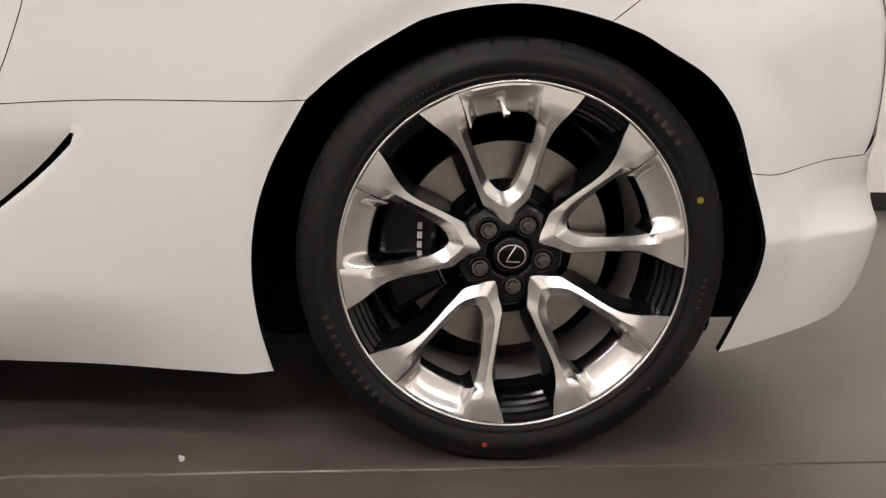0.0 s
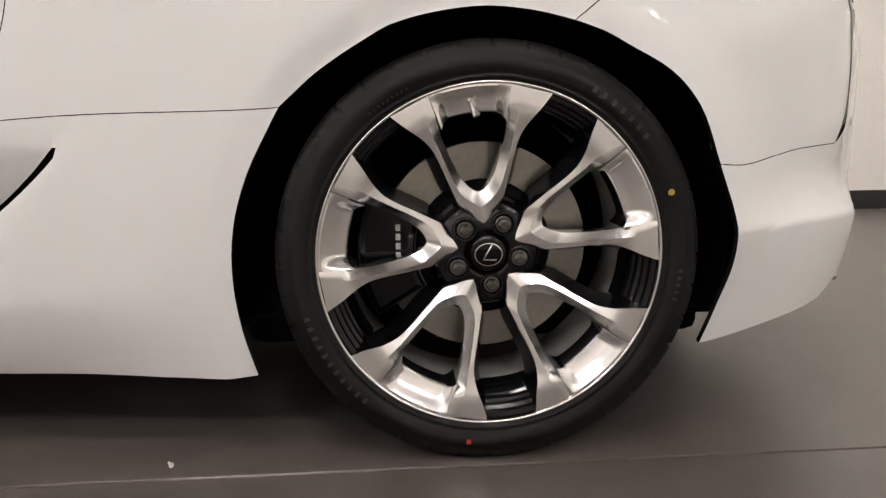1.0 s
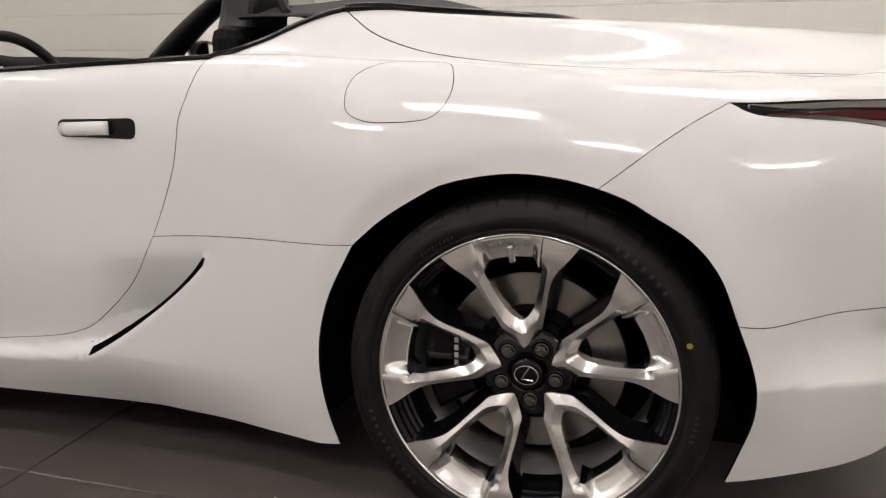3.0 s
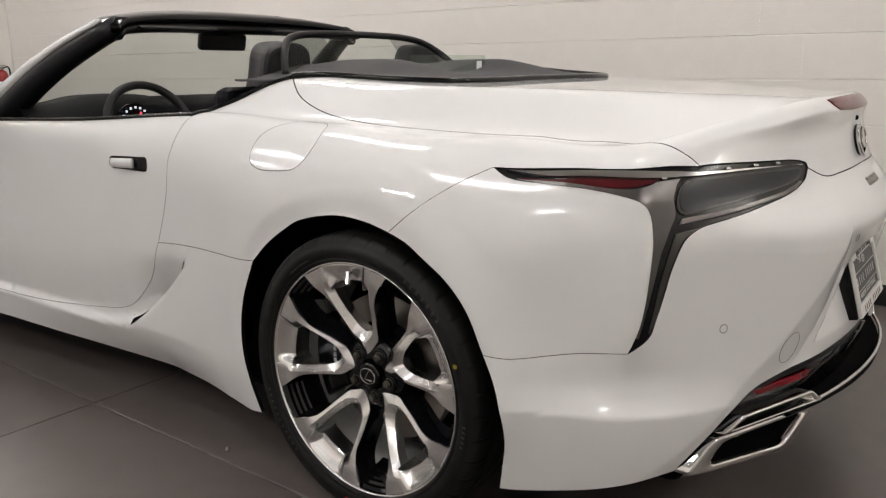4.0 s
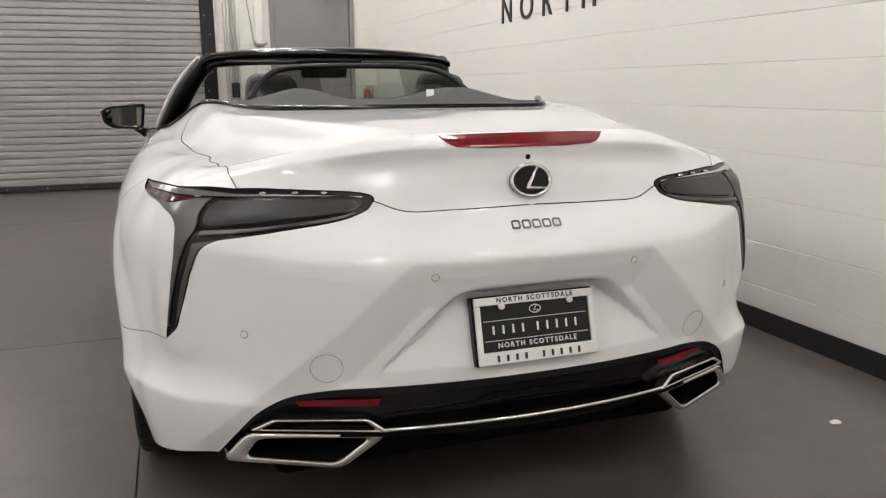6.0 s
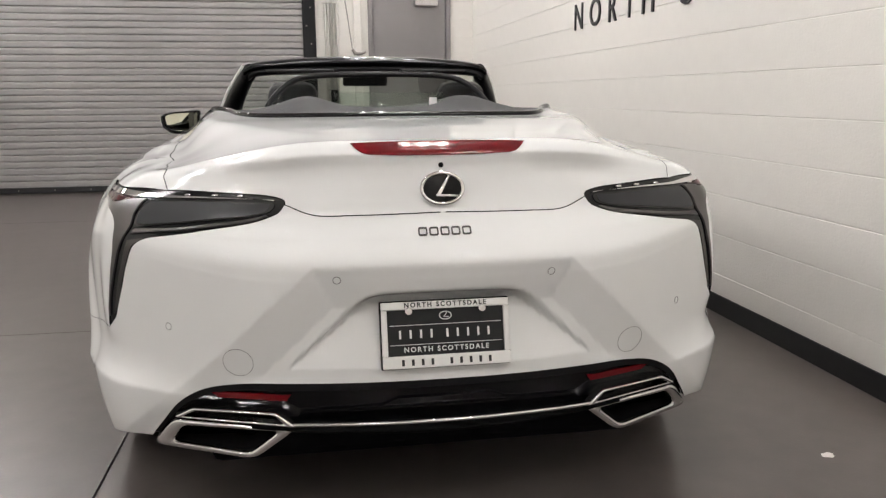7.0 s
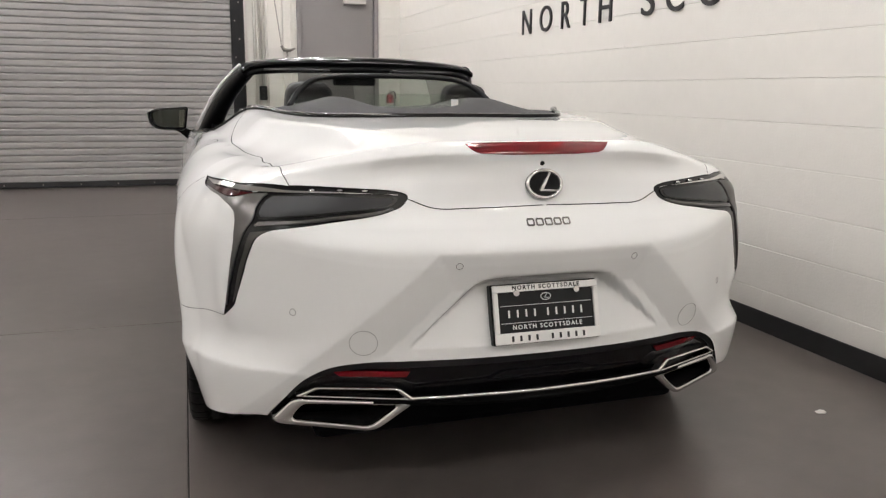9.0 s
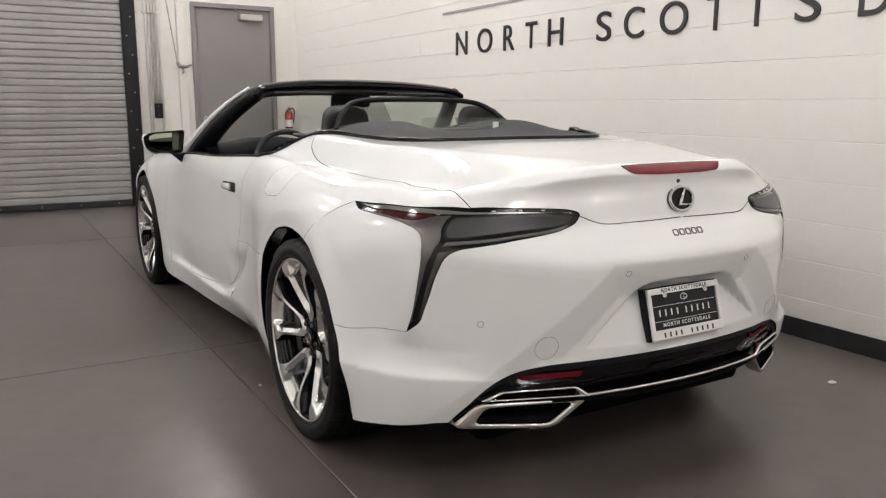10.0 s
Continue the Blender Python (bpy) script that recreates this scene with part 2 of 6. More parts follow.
# ---- the car's skin ----
# One half of the skin is a sheet over (s, v): s runs round the plan from the middle of the tail to the nose,
# v from the sill (0) to the start of the shoulder (1), the top of the shoulder (2) and on to the middle line (3).
def smooth_curve(xs, ys, flat=True):
    """Cubic through knots; flat: without overshoot."""
    xs, ys = np.array(xs, float), np.array(ys, float)
    h = np.diff(xs)
    d = np.diff(ys) / h
    m = np.empty(len(xs))
    m[0], m[-1] = d[0], d[-1]
    m[1:-1] = (d[:-1] * h[1:] + d[1:] * h[:-1]) / (h[1:] + h[:-1])
    if flat:
        stop = np.r_[False, d[:-1] * d[1:] <= 0, False]
        m[stop] = 0
        for i in range(1, len(m) - 1):
            lim = 3 * min(abs(d[i - 1]), abs(d[i]))
            m[i] = np.clip(m[i], -lim, lim)

    def f(x):
        x = np.clip(np.asarray(x, float), xs[0], xs[-1])
        i = np.clip(np.searchsorted(xs, x) - 1, 0, len(h) - 1)
        t = (x - xs[i]) / h[i]
        return ((2 * t ** 3 - 3 * t * t + 1) * ys[i] + (t ** 3 - 2 * t * t + t) * h[i] * m[i]
                + (3 * t * t - 2 * t ** 3) * ys[i + 1] + (t ** 3 - t * t) * h[i] * m[i + 1])
    return f


def ramp(x, lo, hi):
    t = np.clip((np.asarray(x, float) - lo) / (hi - lo), 0, 1)
    return t * t * (3 - 2 * t)


OUT_W = (0, 0.13, 0.256, 0.39, 0.495, 0.663, 0.798, 0.866, 0.914, 0.942, 0.955, 0.957, 0.95, 0.915, 0.899, 0.898, 0.902, 0.905, 0.928, 0.947, 0.925, 0.84, 0.60, 0.3, 0)
OUT_Y = (-0.965, -0.961, -0.948, -0.922, -0.880, -0.772, -0.662, -0.56, -0.44, -0.30, -0.13, 0.1, 0.336, 0.58, 0.75, 1.0, 1.5, 2.0, 2.45, 2.87, 3.2, 3.5, 3.71, 3.78, 3.80)
OUT_S = np.r_[0, np.cumsum(np.hypot(np.diff(OUT_W), np.diff(OUT_Y)))]
base_w, base_y = (smooth_curve(np.r_[-OUT_S[1], OUT_S], (k * o[1], *o), False) for o, k in ((OUT_W, -1), (OUT_Y, 1)))
S_END = OUT_S[-1]
_s = np.linspace(0, S_END, 6000)
_sw, _sy = base_w(_s), base_y(_s)


def s_rear(w):
    k = _s < 1.25
    return float(np.interp(w, _sw[k], _s[k]))


def s_side(y):
    k = (_s > 0.9) & (_sy < 3.45)
    return float(np.interp(y, _sy[k], _s[k]))


def keyed(rear, side, nose):
    """A quantity along s, from knots by half-width at the tail, by y at the side, and at the nose."""
    rear = [(-rear[1][0], rear[1][1])] + list(rear)
    return smooth_curve([math.copysign(s_rear(abs(w)), w) for w, _ in rear] + [s_side(y) for y, _ in side] + [S_END], [v for _, v in rear] + [v for _, v in side] + [nose])


edge_z = keyed([(0, 1.018), (0.21, 1.016), (0.39, 1.010), (0.50, 0.995), (0.60, 0.974), (0.70, 0.953)],
              [(-0.56, 0.947), (-0.35, 0.953), (-0.13, 0.957), (0.336, 0.968), (0.6, 0.978), (0.8, 0.968), (1.1, 0.95), (1.73, 0.925), (2.2, 0.91), (2.87, 0.885), (3.3, 0.80)], 0.70)
start_z = keyed([(0, 0.70), (0.39, 0.70), (0.6, 0.72), (0.75, 0.74)], [(-0.56, 0.74), (-0.40, 0.70), (-0.13, 0.73), (0.336, 0.74), (0.8, 0.80), (1.5, 0.84), (2.2, 0.78), (2.87, 0.68)], 0.5)
run = keyed([(0, 0.127), (0.21, 0.127), (0.36, 0.130), (0.5, 0.138), (0.6, 0.148), (0.7, 0.145)],
            [(-0.56, 0.165), (-0.40, 0.215), (-0.13, 0.18), (0.336, 0.165), (0.6, 0.125), (0.8, 0.095), (1.1, 0.06), (1.73, 0.03), (2.2, 0.07), (2.87, 0.2)], 0.15)
roundness = keyed([(0, 0.0), (0.35, 0.0), (0.5, 0.22), (0.6, 0.5), (0.75, 0.85)], [(-0.56, 0.95), (0, 1.0), (2, 1.0)], 1.0)

# the top of the boot lid: flat across, falling in a soft step to a narrow ledge along its seam
lid_ridge = smooth_curve((-0.95, -0.85, -0.6, -0.4, -0.2, 0.0, 0.25, 0.5, 0.8), (1.014, 1.016, 1.026, 1.036, 1.045, 1.052, 1.066, 1.086, 1.09))
step_in = smooth_curve((-0.95, -0.85, -0.7, -0.5, -0.3, -0.1, 0.1, 0.5, 0.9), (0.19, 0.20, 0.23, 0.36, 0.47, 0.57, 0.618, 0.612, 0.61))
step_out = smooth_curve((-0.95, -0.7, -0.5, -0.3, -0.1, 0.1, 0.5, 0.9), (0.85, 0.84, 0.77, 0.74, 0.745, 0.778, 0.84, 0.86))
step_drop = smooth_curve((-0.9, 0.1, 0.5, 0.9), (0.095, 0.093, 0.115, 0.12))


def lid_top(w, y):
    w = np.abs(w)
    a, b = step_in(y), step_out(y)
    t = np.clip((w - a) / (b - a), 0, 1)
    return lid_ridge(y) - step_drop(y) * t ** 3 * (t * (6 * t - 15) + 10) - 0.20 * np.maximum(w - b, 0) - 0.012 * w * w


def lid_share(s):
    return 1 - ramp(base_y(s), 0.5, 0.95)


def rim_z(s):
    s = np.asarray(s, float)
    h = 0.004
    dw, dy = base_w(s + h) - base_w(s - h), base_y(s + h) - base_y(s - h)
    n = np.maximum(np.hypot(dw, dy), 1e-9)
    k = lid_share(s)
    return edge_z(s) * (1 - k) + k * lid_top(base_w(s) - dy / n * run(s), base_y(s) + dw / n * run(s))


tuck = keyed([(0, 0.05), (0.5, 0.07), (0.75, 0.06)], [(-0.5, 0.055), (-0.3, 0.06), (0.336, 0.055), (0.6, 0.02), (1.0, 0.015), (2.2, 0.02), (2.87, 0.06)], 0.08)
crest = keyed([(0, 0.40), (0.6, 0.40)], [(-0.5, 0.41), (-0.3, 0.42), (0.336, 0.52), (0.8, 0.45), (2.87, 0.5)], 0.4)
spine_y = keyed([(0, -0.42), (0.4, -0.40), (0.7, -0.36)], [(-0.56, -0.30), (-0.13, -0.10), (0.336, 0.336), (0.8, 0.8), (2.2, 2.2), (2.87, 2.87), (3.3, 3.2)], 3.5)
spine_z = smooth_curve((-0.45, -0.2, 0.0, 0.4, 0.8, 1.7, 2.2, 2.87, 3.3, 3.55), (1.037, 1.046, 1.051, 1.069, 1.086, 0.955, 0.925, 0.875, 0.80, 0.73))
rise = keyed([(0, 1.7), (0.5, 2.0), (0.75, 3.0)], [(-0.4, 4.2), (0.0, 6.5), (0.8, 5.5), (2.2, 2.5)], 2.5)
BOTTOM = 0.14


# the tail from the bumper up: bulging, hollow under the lip, and over the lip
tail_profile = smooth_curve((0, 0.15, 0.30, 0.462, 0.566, 0.66, 0.755, 0.818, 0.865, 0.896, 0.943, 0.981, 1.0), (0, 0.06, 0.30, 0.578, 0.655, 0.709, 0.764, 0.780, 0.766, 0.758, 0.835, 0.93, 1.0))
flare = keyed([(0, 0), (0.55, 0), (0.68, 0.022), (0.78, 0.034)], [(-0.60, 0.034), (-0.45, 0.016), (-0.3, 0), (1, 0)], 0)

S_SPINE = s_rear(0.815)
corner_lift = smooth_curve((0.44, 0.50, 0.55, 0.62, 0.70, 0.76, 0.80, 0.84, 0.90, 0.95), (0, 0.006, 0.016, 0.020, 0.016, 0.009, 0.010, 0.016, 0.010, 0))


slot_line = smooth_curve((0.60, 0.694, 0.735, 0.79, 0.86, 0.95, 1.05, 1.2), (0.640, 0.549, 0.508, 0.460, 0.406, 0.344, 0.288, 0.255))
pinch = smooth_curve((0.0, 0.40, 0.55, 0.656, 0.709, 0.817, 0.927, 1.2, 1.6, 2.0, 2.4), (0, 0, 0.025, 0.042, 0.049, 0.061, 0.074, 0.060, 0.032, 0.012, 0))
shelf_low = smooth_curve((0.6, 1.09, 1.63, 2.2, 2.4), (0.262, 0.262, 0.205, 0.172, 0.165))
shelf_top = smooth_curve((0.6, 1.10, 1.63, 2.2, 2.4), (0.288, 0.292, 0.258, 0.225, 0.215))


def offset(s, z):
    """How far the skin stands out from the plan at a height."""
    zs, zr, a, m = start_z(s), rim_z(s), run(s), roundness(s)
    t = np.clip((z - zs) / (zr - zs), 0, 1)
    o = -a * (m * (1 - np.sqrt(np.maximum(1 - t * t, 0))) + (1 - m) * tail_profile(t))
    o = o - 0.009 * (1 - m) * ramp(np.abs(base_w(s)), 0.15, 0.30) * ramp(np.abs(base_w(s)), 0.58, 0.40) * np.exp(-((t - 0.78) / 0.11) ** 2)
    low = np.clip((crest(s) - z) / (crest(s) - BOTTOM), 0, 1)
    o = o - tuck(s) * low ** 1.5
    w, y = np.abs(base_w(s)), base_y(s)
    tail = np.asarray(s) < s_side(-0.5)
    # the slanting facet from under the lamp down to the corner
    d = np.minimum(-0.69 * (w - 0.30) - 0.723 * (z - 0.745), 0.735 - z)
    f = 0.34 * 0.5 * (d + np.sqrt(d * d + 0.000006))
    k = ramp(z, 0.43, 0.47)
    o = o - np.where(tail, k * np.minimum(f, 0.034) + (1 - k) * 0.034 * np.tanh(f / 0.034), 0)
    # the flared lip of the lower corner, and the spine of the lamp above it
    o = o + flare(s) * np.clip((0.50 - z) / 0.095, 0, 1) ** 2
    o = o + corner_lift(z) * np.exp(-((s - S_SPINE) / 0.06) ** 2)
    # the hollow for the plate
    a, b = 0.668 - z, (0.39 - w) * 0.68 - (z - 0.484) * 0.73
    edge = 0.5 * (a + b - np.sqrt((a - b) ** 2 + 0.0005))
    k = ramp(z, 0.52, 0.64)
    o = o - np.where(tail, 0.062 * ramp(edge, -0.001 - 0.006 * k, 0.009 + 0.012 * k) * np.clip((z - 0.478) / 0.165, 0, 1), 0)
    # wheel-arch lips
    for yc in (0.0, 2.87):
        r = np.hypot(y - yc, z - 0.36)
        o = o + np.where((np.abs(y - yc) < 0.6) & (w > 0.7), -0.009 * ramp(r, 0.470, 0.408) * ramp(z, 0.3, 0.5) * ramp(y - yc, -0.28, -0.05), 0)
    # the rear lip stands out
    o = o + np.where((y < 0) & (w > 0.7), 0.020 * ramp(np.hypot(y, z - 0.36), 0.52, 0.41) * ramp(z, 0.26, 0.45) * ramp(y, -0.16, -0.34), 0)
    # the hollow under the door, behind the slanting air slot
    g = (z - slot_line(y)) * 0.80
    near = (w > 0.85) & (y > 0.66)
    strong = ramp(y, 1.06, 0.86)
    deep = (0.15 + 0.27 * strong) * (0.560 - 0.10 * np.clip(y - 0.7, 0, 1) - z)
    deep = np.minimum(0.5 * (deep + np.sqrt(deep * deep + 0.00006)), 0.028 + 0.027 * strong)
    o = o - np.where(near, deep * ramp(g / (1 + 3.5 * ramp(y, 0.97, 1.07)), 0.0, 0.008) * ramp(z, shelf_low(y), shelf_top(y)) * ramp(y, 2.4, 2.0), 0)
    # the sill tucks in under the waist
    o = o - np.where(w > 0.85, pinch(y) * np.clip((0.30 - z) / 0.155, 0, 1) ** 1.4, 0)
    # the rounded lip behind the slot
    o = o - np.where(near & (g < 0), 0.005 * np.clip(1 + g / 0.018, 0, 1) ** 2 * ramp(z, 0.27, 0.30) * ramp(z, 0.56, 0.53), 0)
    return o


def skin(s, v):
    s, v = np.broadcast_arrays(np.asarray(s, float), np.asarray(v, float))
    zs, zr = start_z(s), rim_z(s)
    z = np.where(v < 1, BOTTOM + (zs - BOTTOM) * np.clip(v, 0, 1), zs + (zr - zs) * np.sin(np.clip(v - 1, 0, 1) * math.pi / 2))
    w, y = base_w(s), base_y(s)
    h = 0.004
    dw, dy = base_w(s + h) - base_w(s - h), base_y(s + h) - base_y(s - h)
    n = np.maximum(np.hypot(dw, dy), 1e-9)
    nw, ny = dy / n, -dw / n
    o = offset(s, z)
    w, y = w + nw * o, y + ny * o
    q = np.clip(v - 2, 0, 1)
    sy = spine_y(s)
    e = 1 - (1 - q) ** rise(s)
    k = lid_share(s) * (v > 2)
    w, y, z = w * (1 - q), y + (sy - y) * q, z + (spine_z(sy) - z) * e
    z = z + (lid_top(w, y) - z) * k
    return np.stack([w, y, z], -1)


def skin_normal(s, v):
    h = 0.003
    a = skin(np.minimum(s + h, S_END), v) - skin(s - h, v)
    b = skin(s, np.clip(v + h, 0, 3)) - skin(s, np.clip(v - h, 0, 3))
    n = np.cross(a, b)
    n = n / np.maximum(np.linalg.norm(n, axis=-1, keepdims=True), 1e-12)
    return n


_gs, _gv = np.meshgrid(np.linspace(0, S_END, 1100), np.linspace(0, 3, 301), indexing="ij")
_grid = skin(_gs, _gv)


def find(w, y, z):
    """The (s, v) of the skin nearest to a place."""
    d = ((_grid - (w, y, z)) ** 2).sum(-1)
    i, j = np.unravel_index(int(d.argmin()), d.shape)
    s0, v0 = _gs[i, j], _gv[i, j]
    for step in (0.006, 0.0012):
        a, b = np.meshgrid(np.clip(s0 + np.linspace(-step, step, 13), 0, S_END), np.clip(v0 + np.linspace(-step * 2, step * 2, 13), 0, 3), indexing="ij")
        d = ((skin(a, b) - (w, y, z)) ** 2).sum(-1)
        i, j = np.unravel_index(int(d.argmin()), d.shape)
        s0, v0 = a[i, j], b[i, j]
    return np.array((s0, v0))



def inside(poly, pts):
    """Which points lie inside a closed outline."""
    x, y = pts[:, 0], pts[:, 1]
    hit = np.zeros(len(pts), bool)
    p, q = poly, np.roll(poly, -1, 0)
    for (x1, y1), (x2, y2) in zip(p, q):
        if y1 != y2:
            hit ^= ((y1 > y) != (y2 > y)) & (x < (x2 - x1) * (y - y1) / (y2 - y1) + x1)
    return hit


def run_of(points, per=5):
    """A smooth run on the skin through places (w, y, z) or given (s, v)."""
    ctrl = [find(*p) if len(p) == 3 else np.array(p, float) for p in points]
    for c, p in zip(ctrl, points):
        if len(p) == 3 and p[0] == 0:
            c[0] = 0
    return spline(ctrl, per) if len(ctrl) > 2 else [ctrl[0] + (ctrl[1] - ctrl[0]) * k / 10 for k in range(11)]


def outline(*runs):
    """Joins runs end to end into a closed outline."""
    out = []
    for r, following in zip(runs, runs[1:] + runs[:1]):
        out += list(r[:-1]) if np.allclose(r[-1], following[0], atol=0.02) else list(r)
    return np.array(out)


VS = 0.4
from mathutils.geometry import delaunay_2d_cdt


def panel_data(loop, holes=(), step=0.022, lift=0.0, gap=0.0008, depth=0.012, mirror=1.0, whole=False):
    """Vertices, faces and normals of a piece of skin inside a loop of (s, v), with a folded edge."""
    scale = np.array((1.0, VS))
    loops = [np.array(l) * scale for l in (loop, *holes)]
    pts, edges = [], []
    for l in loops:
        dense = []
        for a, b in zip(l, np.roll(l, -1, 0)):
            k = max(1, int(np.linalg.norm(b - a) / (step * 0.9)))
            dense += [a + (b - a) * i / k for i in range(k)]
        n0 = len(pts)
        pts += dense
        edges += [(n0 + i, n0 + (i + 1) % len(dense)) for i in range(len(dense))]
    border = np.array(pts)
    lo, hi = border.min(0), border.max(0)
    gx, gy = np.meshgrid(np.arange(lo[0] + step / 2, hi[0], step), np.arange(lo[1] + step / 2, hi[1], step * 0.8), indexing="ij")
    g = np.stack([gx.ravel(), gy.ravel()], -1)
    ok = inside(loops[0], g)
    for l in loops[1:]:
        ok &= ~inside(l, g)
    g = g[ok]
    if len(g):
        d = np.concatenate([np.sqrt(((c[:, None] - border[None]) ** 2).sum(-1)).min(1) for c in np.array_split(g, max(1, len(g) // 400))])
        g = g[d > step * 0.5]
    allp = [Vector(p) for p in np.concatenate([border, g])] if len(g) else [Vector(p) for p in border]
    vs, es, fs = delaunay_2d_cdt(allp, edges, [], 0, 1e-6)[:3]
    v2 = np.array([tuple(v) for v in vs])
    tri = np.array([f for f in fs if len(f) == 3])
    mid = v2[tri].mean(1)
    keep = inside(loops[0], mid)
    for l in loops[1:]:
        keep &= ~inside(l, mid)
    tri = tri[keep]
    sv = v2 / scale
    p, n = skin(sv[:, 0], sv[:, 1]), skin_normal(sv[:, 0], sv[:, 1])
    # all normals look outwards
    out = p - np.array((0, 1.3, 0.45))
    flip = (n * out).sum(1) < 0
    n[flip] *= -1
    a, b, c = p[tri[:, 0]], p[tri[:, 1]], p[tri[:, 2]]
    wrong = (np.cross(b - a, c - a) * n[tri[:, 0]]).sum(1) < 0
    tri[wrong] = tri[wrong][:, [0, 2, 1]]
    p = p + n * lift
    count = {}
    for t in tri:
        for i in range(3):
            e = (int(t[i]), int(t[(i + 1) % 3]))
            count[e] = count.get(e, 0) + 1
    rim = [e for e in count if (e[1], e[0]) not in count]
    push = np.zeros_like(p)
    for i, j in rim:
        t = p[j] - p[i]
        t = t / max(np.linalg.norm(t), 1e-9)
        for k in (i, j):
            push[k] += np.cross(n[k], t)
    on = np.linalg.norm(push, axis=1) > 1e-9
    centre = (p[:, 0] < 0.003) if whole else np.zeros(len(p), bool)
    push[on] /= np.linalg.norm(push[on], axis=1, keepdims=True)
    if whole:
        push[centre] = 0
    p = p + push * gap
    if whole:
        p[centre, 0] = 0
    verts, norms, faces = list(p), list(n), [tuple(t) for t in tri]
    twin, edge_top = {}, {}
    for i, j in rim:
        if whole and centre[i] and centre[j]:
            continue
        for k in (i, j):
            if k not in twin:
                side = -push[k]
                edge_top[k] = len(verts)
                verts.append(p[k])
                norms.append(side + n[k] * 0.35)
                twin[k] = len(verts)
                verts.append(p[k] - n[k] * depth)
                norms.append(side)
        faces.append((edge_top[j], edge_top[i], twin[i], twin[j]))
    verts, norms = np.array(verts), np.array(norms)
    verts[:, 0] *= -1
    norms[:, 0] *= -1
    faces = [f[::-1] for f in faces]
    if whole:
        m = len(verts)
        mv, mn = verts * (-1, 1, 1), norms * (-1, 1, 1)
        verts, norms = np.concatenate([verts, mv]), np.concatenate([norms, mn])
        faces = faces + [tuple(i + m for i in f[::-1]) for f in faces]
    elif mirror < 0:
        verts, norms = verts * (-1, 1, 1), norms * (-1, 1, 1)
        faces = [f[::-1] for f in faces]
    norms /= np.maximum(np.linalg.norm(norms, axis=1, keepdims=True), 1e-9)
    return verts, faces, norms


def panel(name, mat, parent, loop, label="", **how):
    verts, faces, norms = panel_data(loop, **how)
    me = bpy.data.meshes.new(name)
    me.from_pydata([tuple(v) for v in verts], [], [tuple(int(i) for i in f) for f in faces])
    me.materials.append(mat)
    me.materials.append(DARK)
    # Folded edges of painted panels are coloured black for the shade in deep seams.
    me.polygons.foreach_set("material_index", [int(mat is PAINT and len(f) == 4) for f in faces])
    me.polygons.foreach_set("use_smooth", [True] * len(me.polygons))
    me.normals_split_custom_set_from_vertices([tuple(v) for v in norms])
    ob = new(name, me)
    ob.parent = parent
    if label:
        ob["label"] = label
    return ob


def both(name, mat, parent, loop, label="", **how):
    return [panel(name, mat, parent, loop, label, mirror=m, **how) for m in (1, -1)]


def flank(*yz):
    """Places on the flank from (y, z)."""
    return [(float(base_w(s_side(y))), y, z) for y, z in yz]


def back(run):
    return run[::-1]


car = thing("convertible_car", "white two-door convertible car with its black roof folded, standing on concrete", "car")

# lines on the skin, from which the pieces are cut
TIP, FOOT, NECK, SEAM4 = (0.855, -0.338, 0.8944), (0.832, -0.641, 0.5398), (0.369, -0.841, 0.8702), (0.655, -0.700, 0.8960)
CORNER = (0.664, 0.453, 1.066)
arch_front = run_of(flank((0.400, 0.15), (0.421, 0.24), (0.429, 0.34), (0.419, 0.43), (0.393, 0.51), (0.338, 0.613)))
arch_top = run_of(flank((0.338, 0.613), (0.275, 0.668), (0.198, 0.718), (0.108, 0.754), (0.016, 0.767), (-0.058, 0.761), (-0.127, 0.745)))
arch_rear = run_of([*flank((-0.127, 0.745)), (0.952, -0.206, 0.711), (0.959, -0.283, 0.666), (0.957, -0.334, 0.611), (0.950, -0.376, 0.516)])
arch_low = run_of([(0.950, -0.376, 0.516), (0.945, -0.403, 0.446), (0.936, -0.416, 0.385), (0.925, -0.415, 0.325), (0.907, -0.398, 0.250), (0.892, -0.382, 0.188)])
seam_quarter = run_of([flank((-0.127, 0.745))[0], (0.915, -0.245, 0.836), TIP])
lamp_top_out = run_of([TIP, (0.808, -0.527, 0.8992), (0.724, -0.652, 0.9015), SEAM4])
lamp_top_in = run_of([SEAM4, (0.541, -0.766, 0.8954), (0.427, -0.816, 0.8915), (0.388, -0.831, 0.8867), (0.371, -0.838, 0.8801), NECK])
lamp_low = run_of([NECK, (0.385, -0.842, 0.8510), (0.412, -0.839, 0.8395), (0.442, -0.835, 0.8305), (0.559, -0.801, 0.8096), (0.668, -0.752, 0.7909), (0.704, -0.732, 0.7842), (0.727, -0.720, 0.7752), (0.744, -0.712, 0.7627), (0.758, -0.703, 0.7351), (0.770, -0.696, 0.7021), (0.782, -0.689, 0.6570), (0.798, -0.681, 0.6059), (0.808, -0.673, 0.5728), FOOT])
lamp_out = run_of([FOOT, (0.825, -0.659, 0.5909), (0.817, -0.667, 0.6420), (0.809, -0.670, 0.6931), (0.800, -0.671, 0.7437), (0.795, -0.668, 0.7788), (0.793, -0.660, 0.8083), (0.797, -0.648, 0.8318), (0.807, -0.628, 0.8457), (0.832, -0.542, 0.8600), (0.851, -0.455, 0.8666), (0.860, -0.379, 0.8726), TIP])
seam_bumper = run_of([FOOT, (0.889, -0.511, 0.5265), (0.950, -0.376, 0.516)])
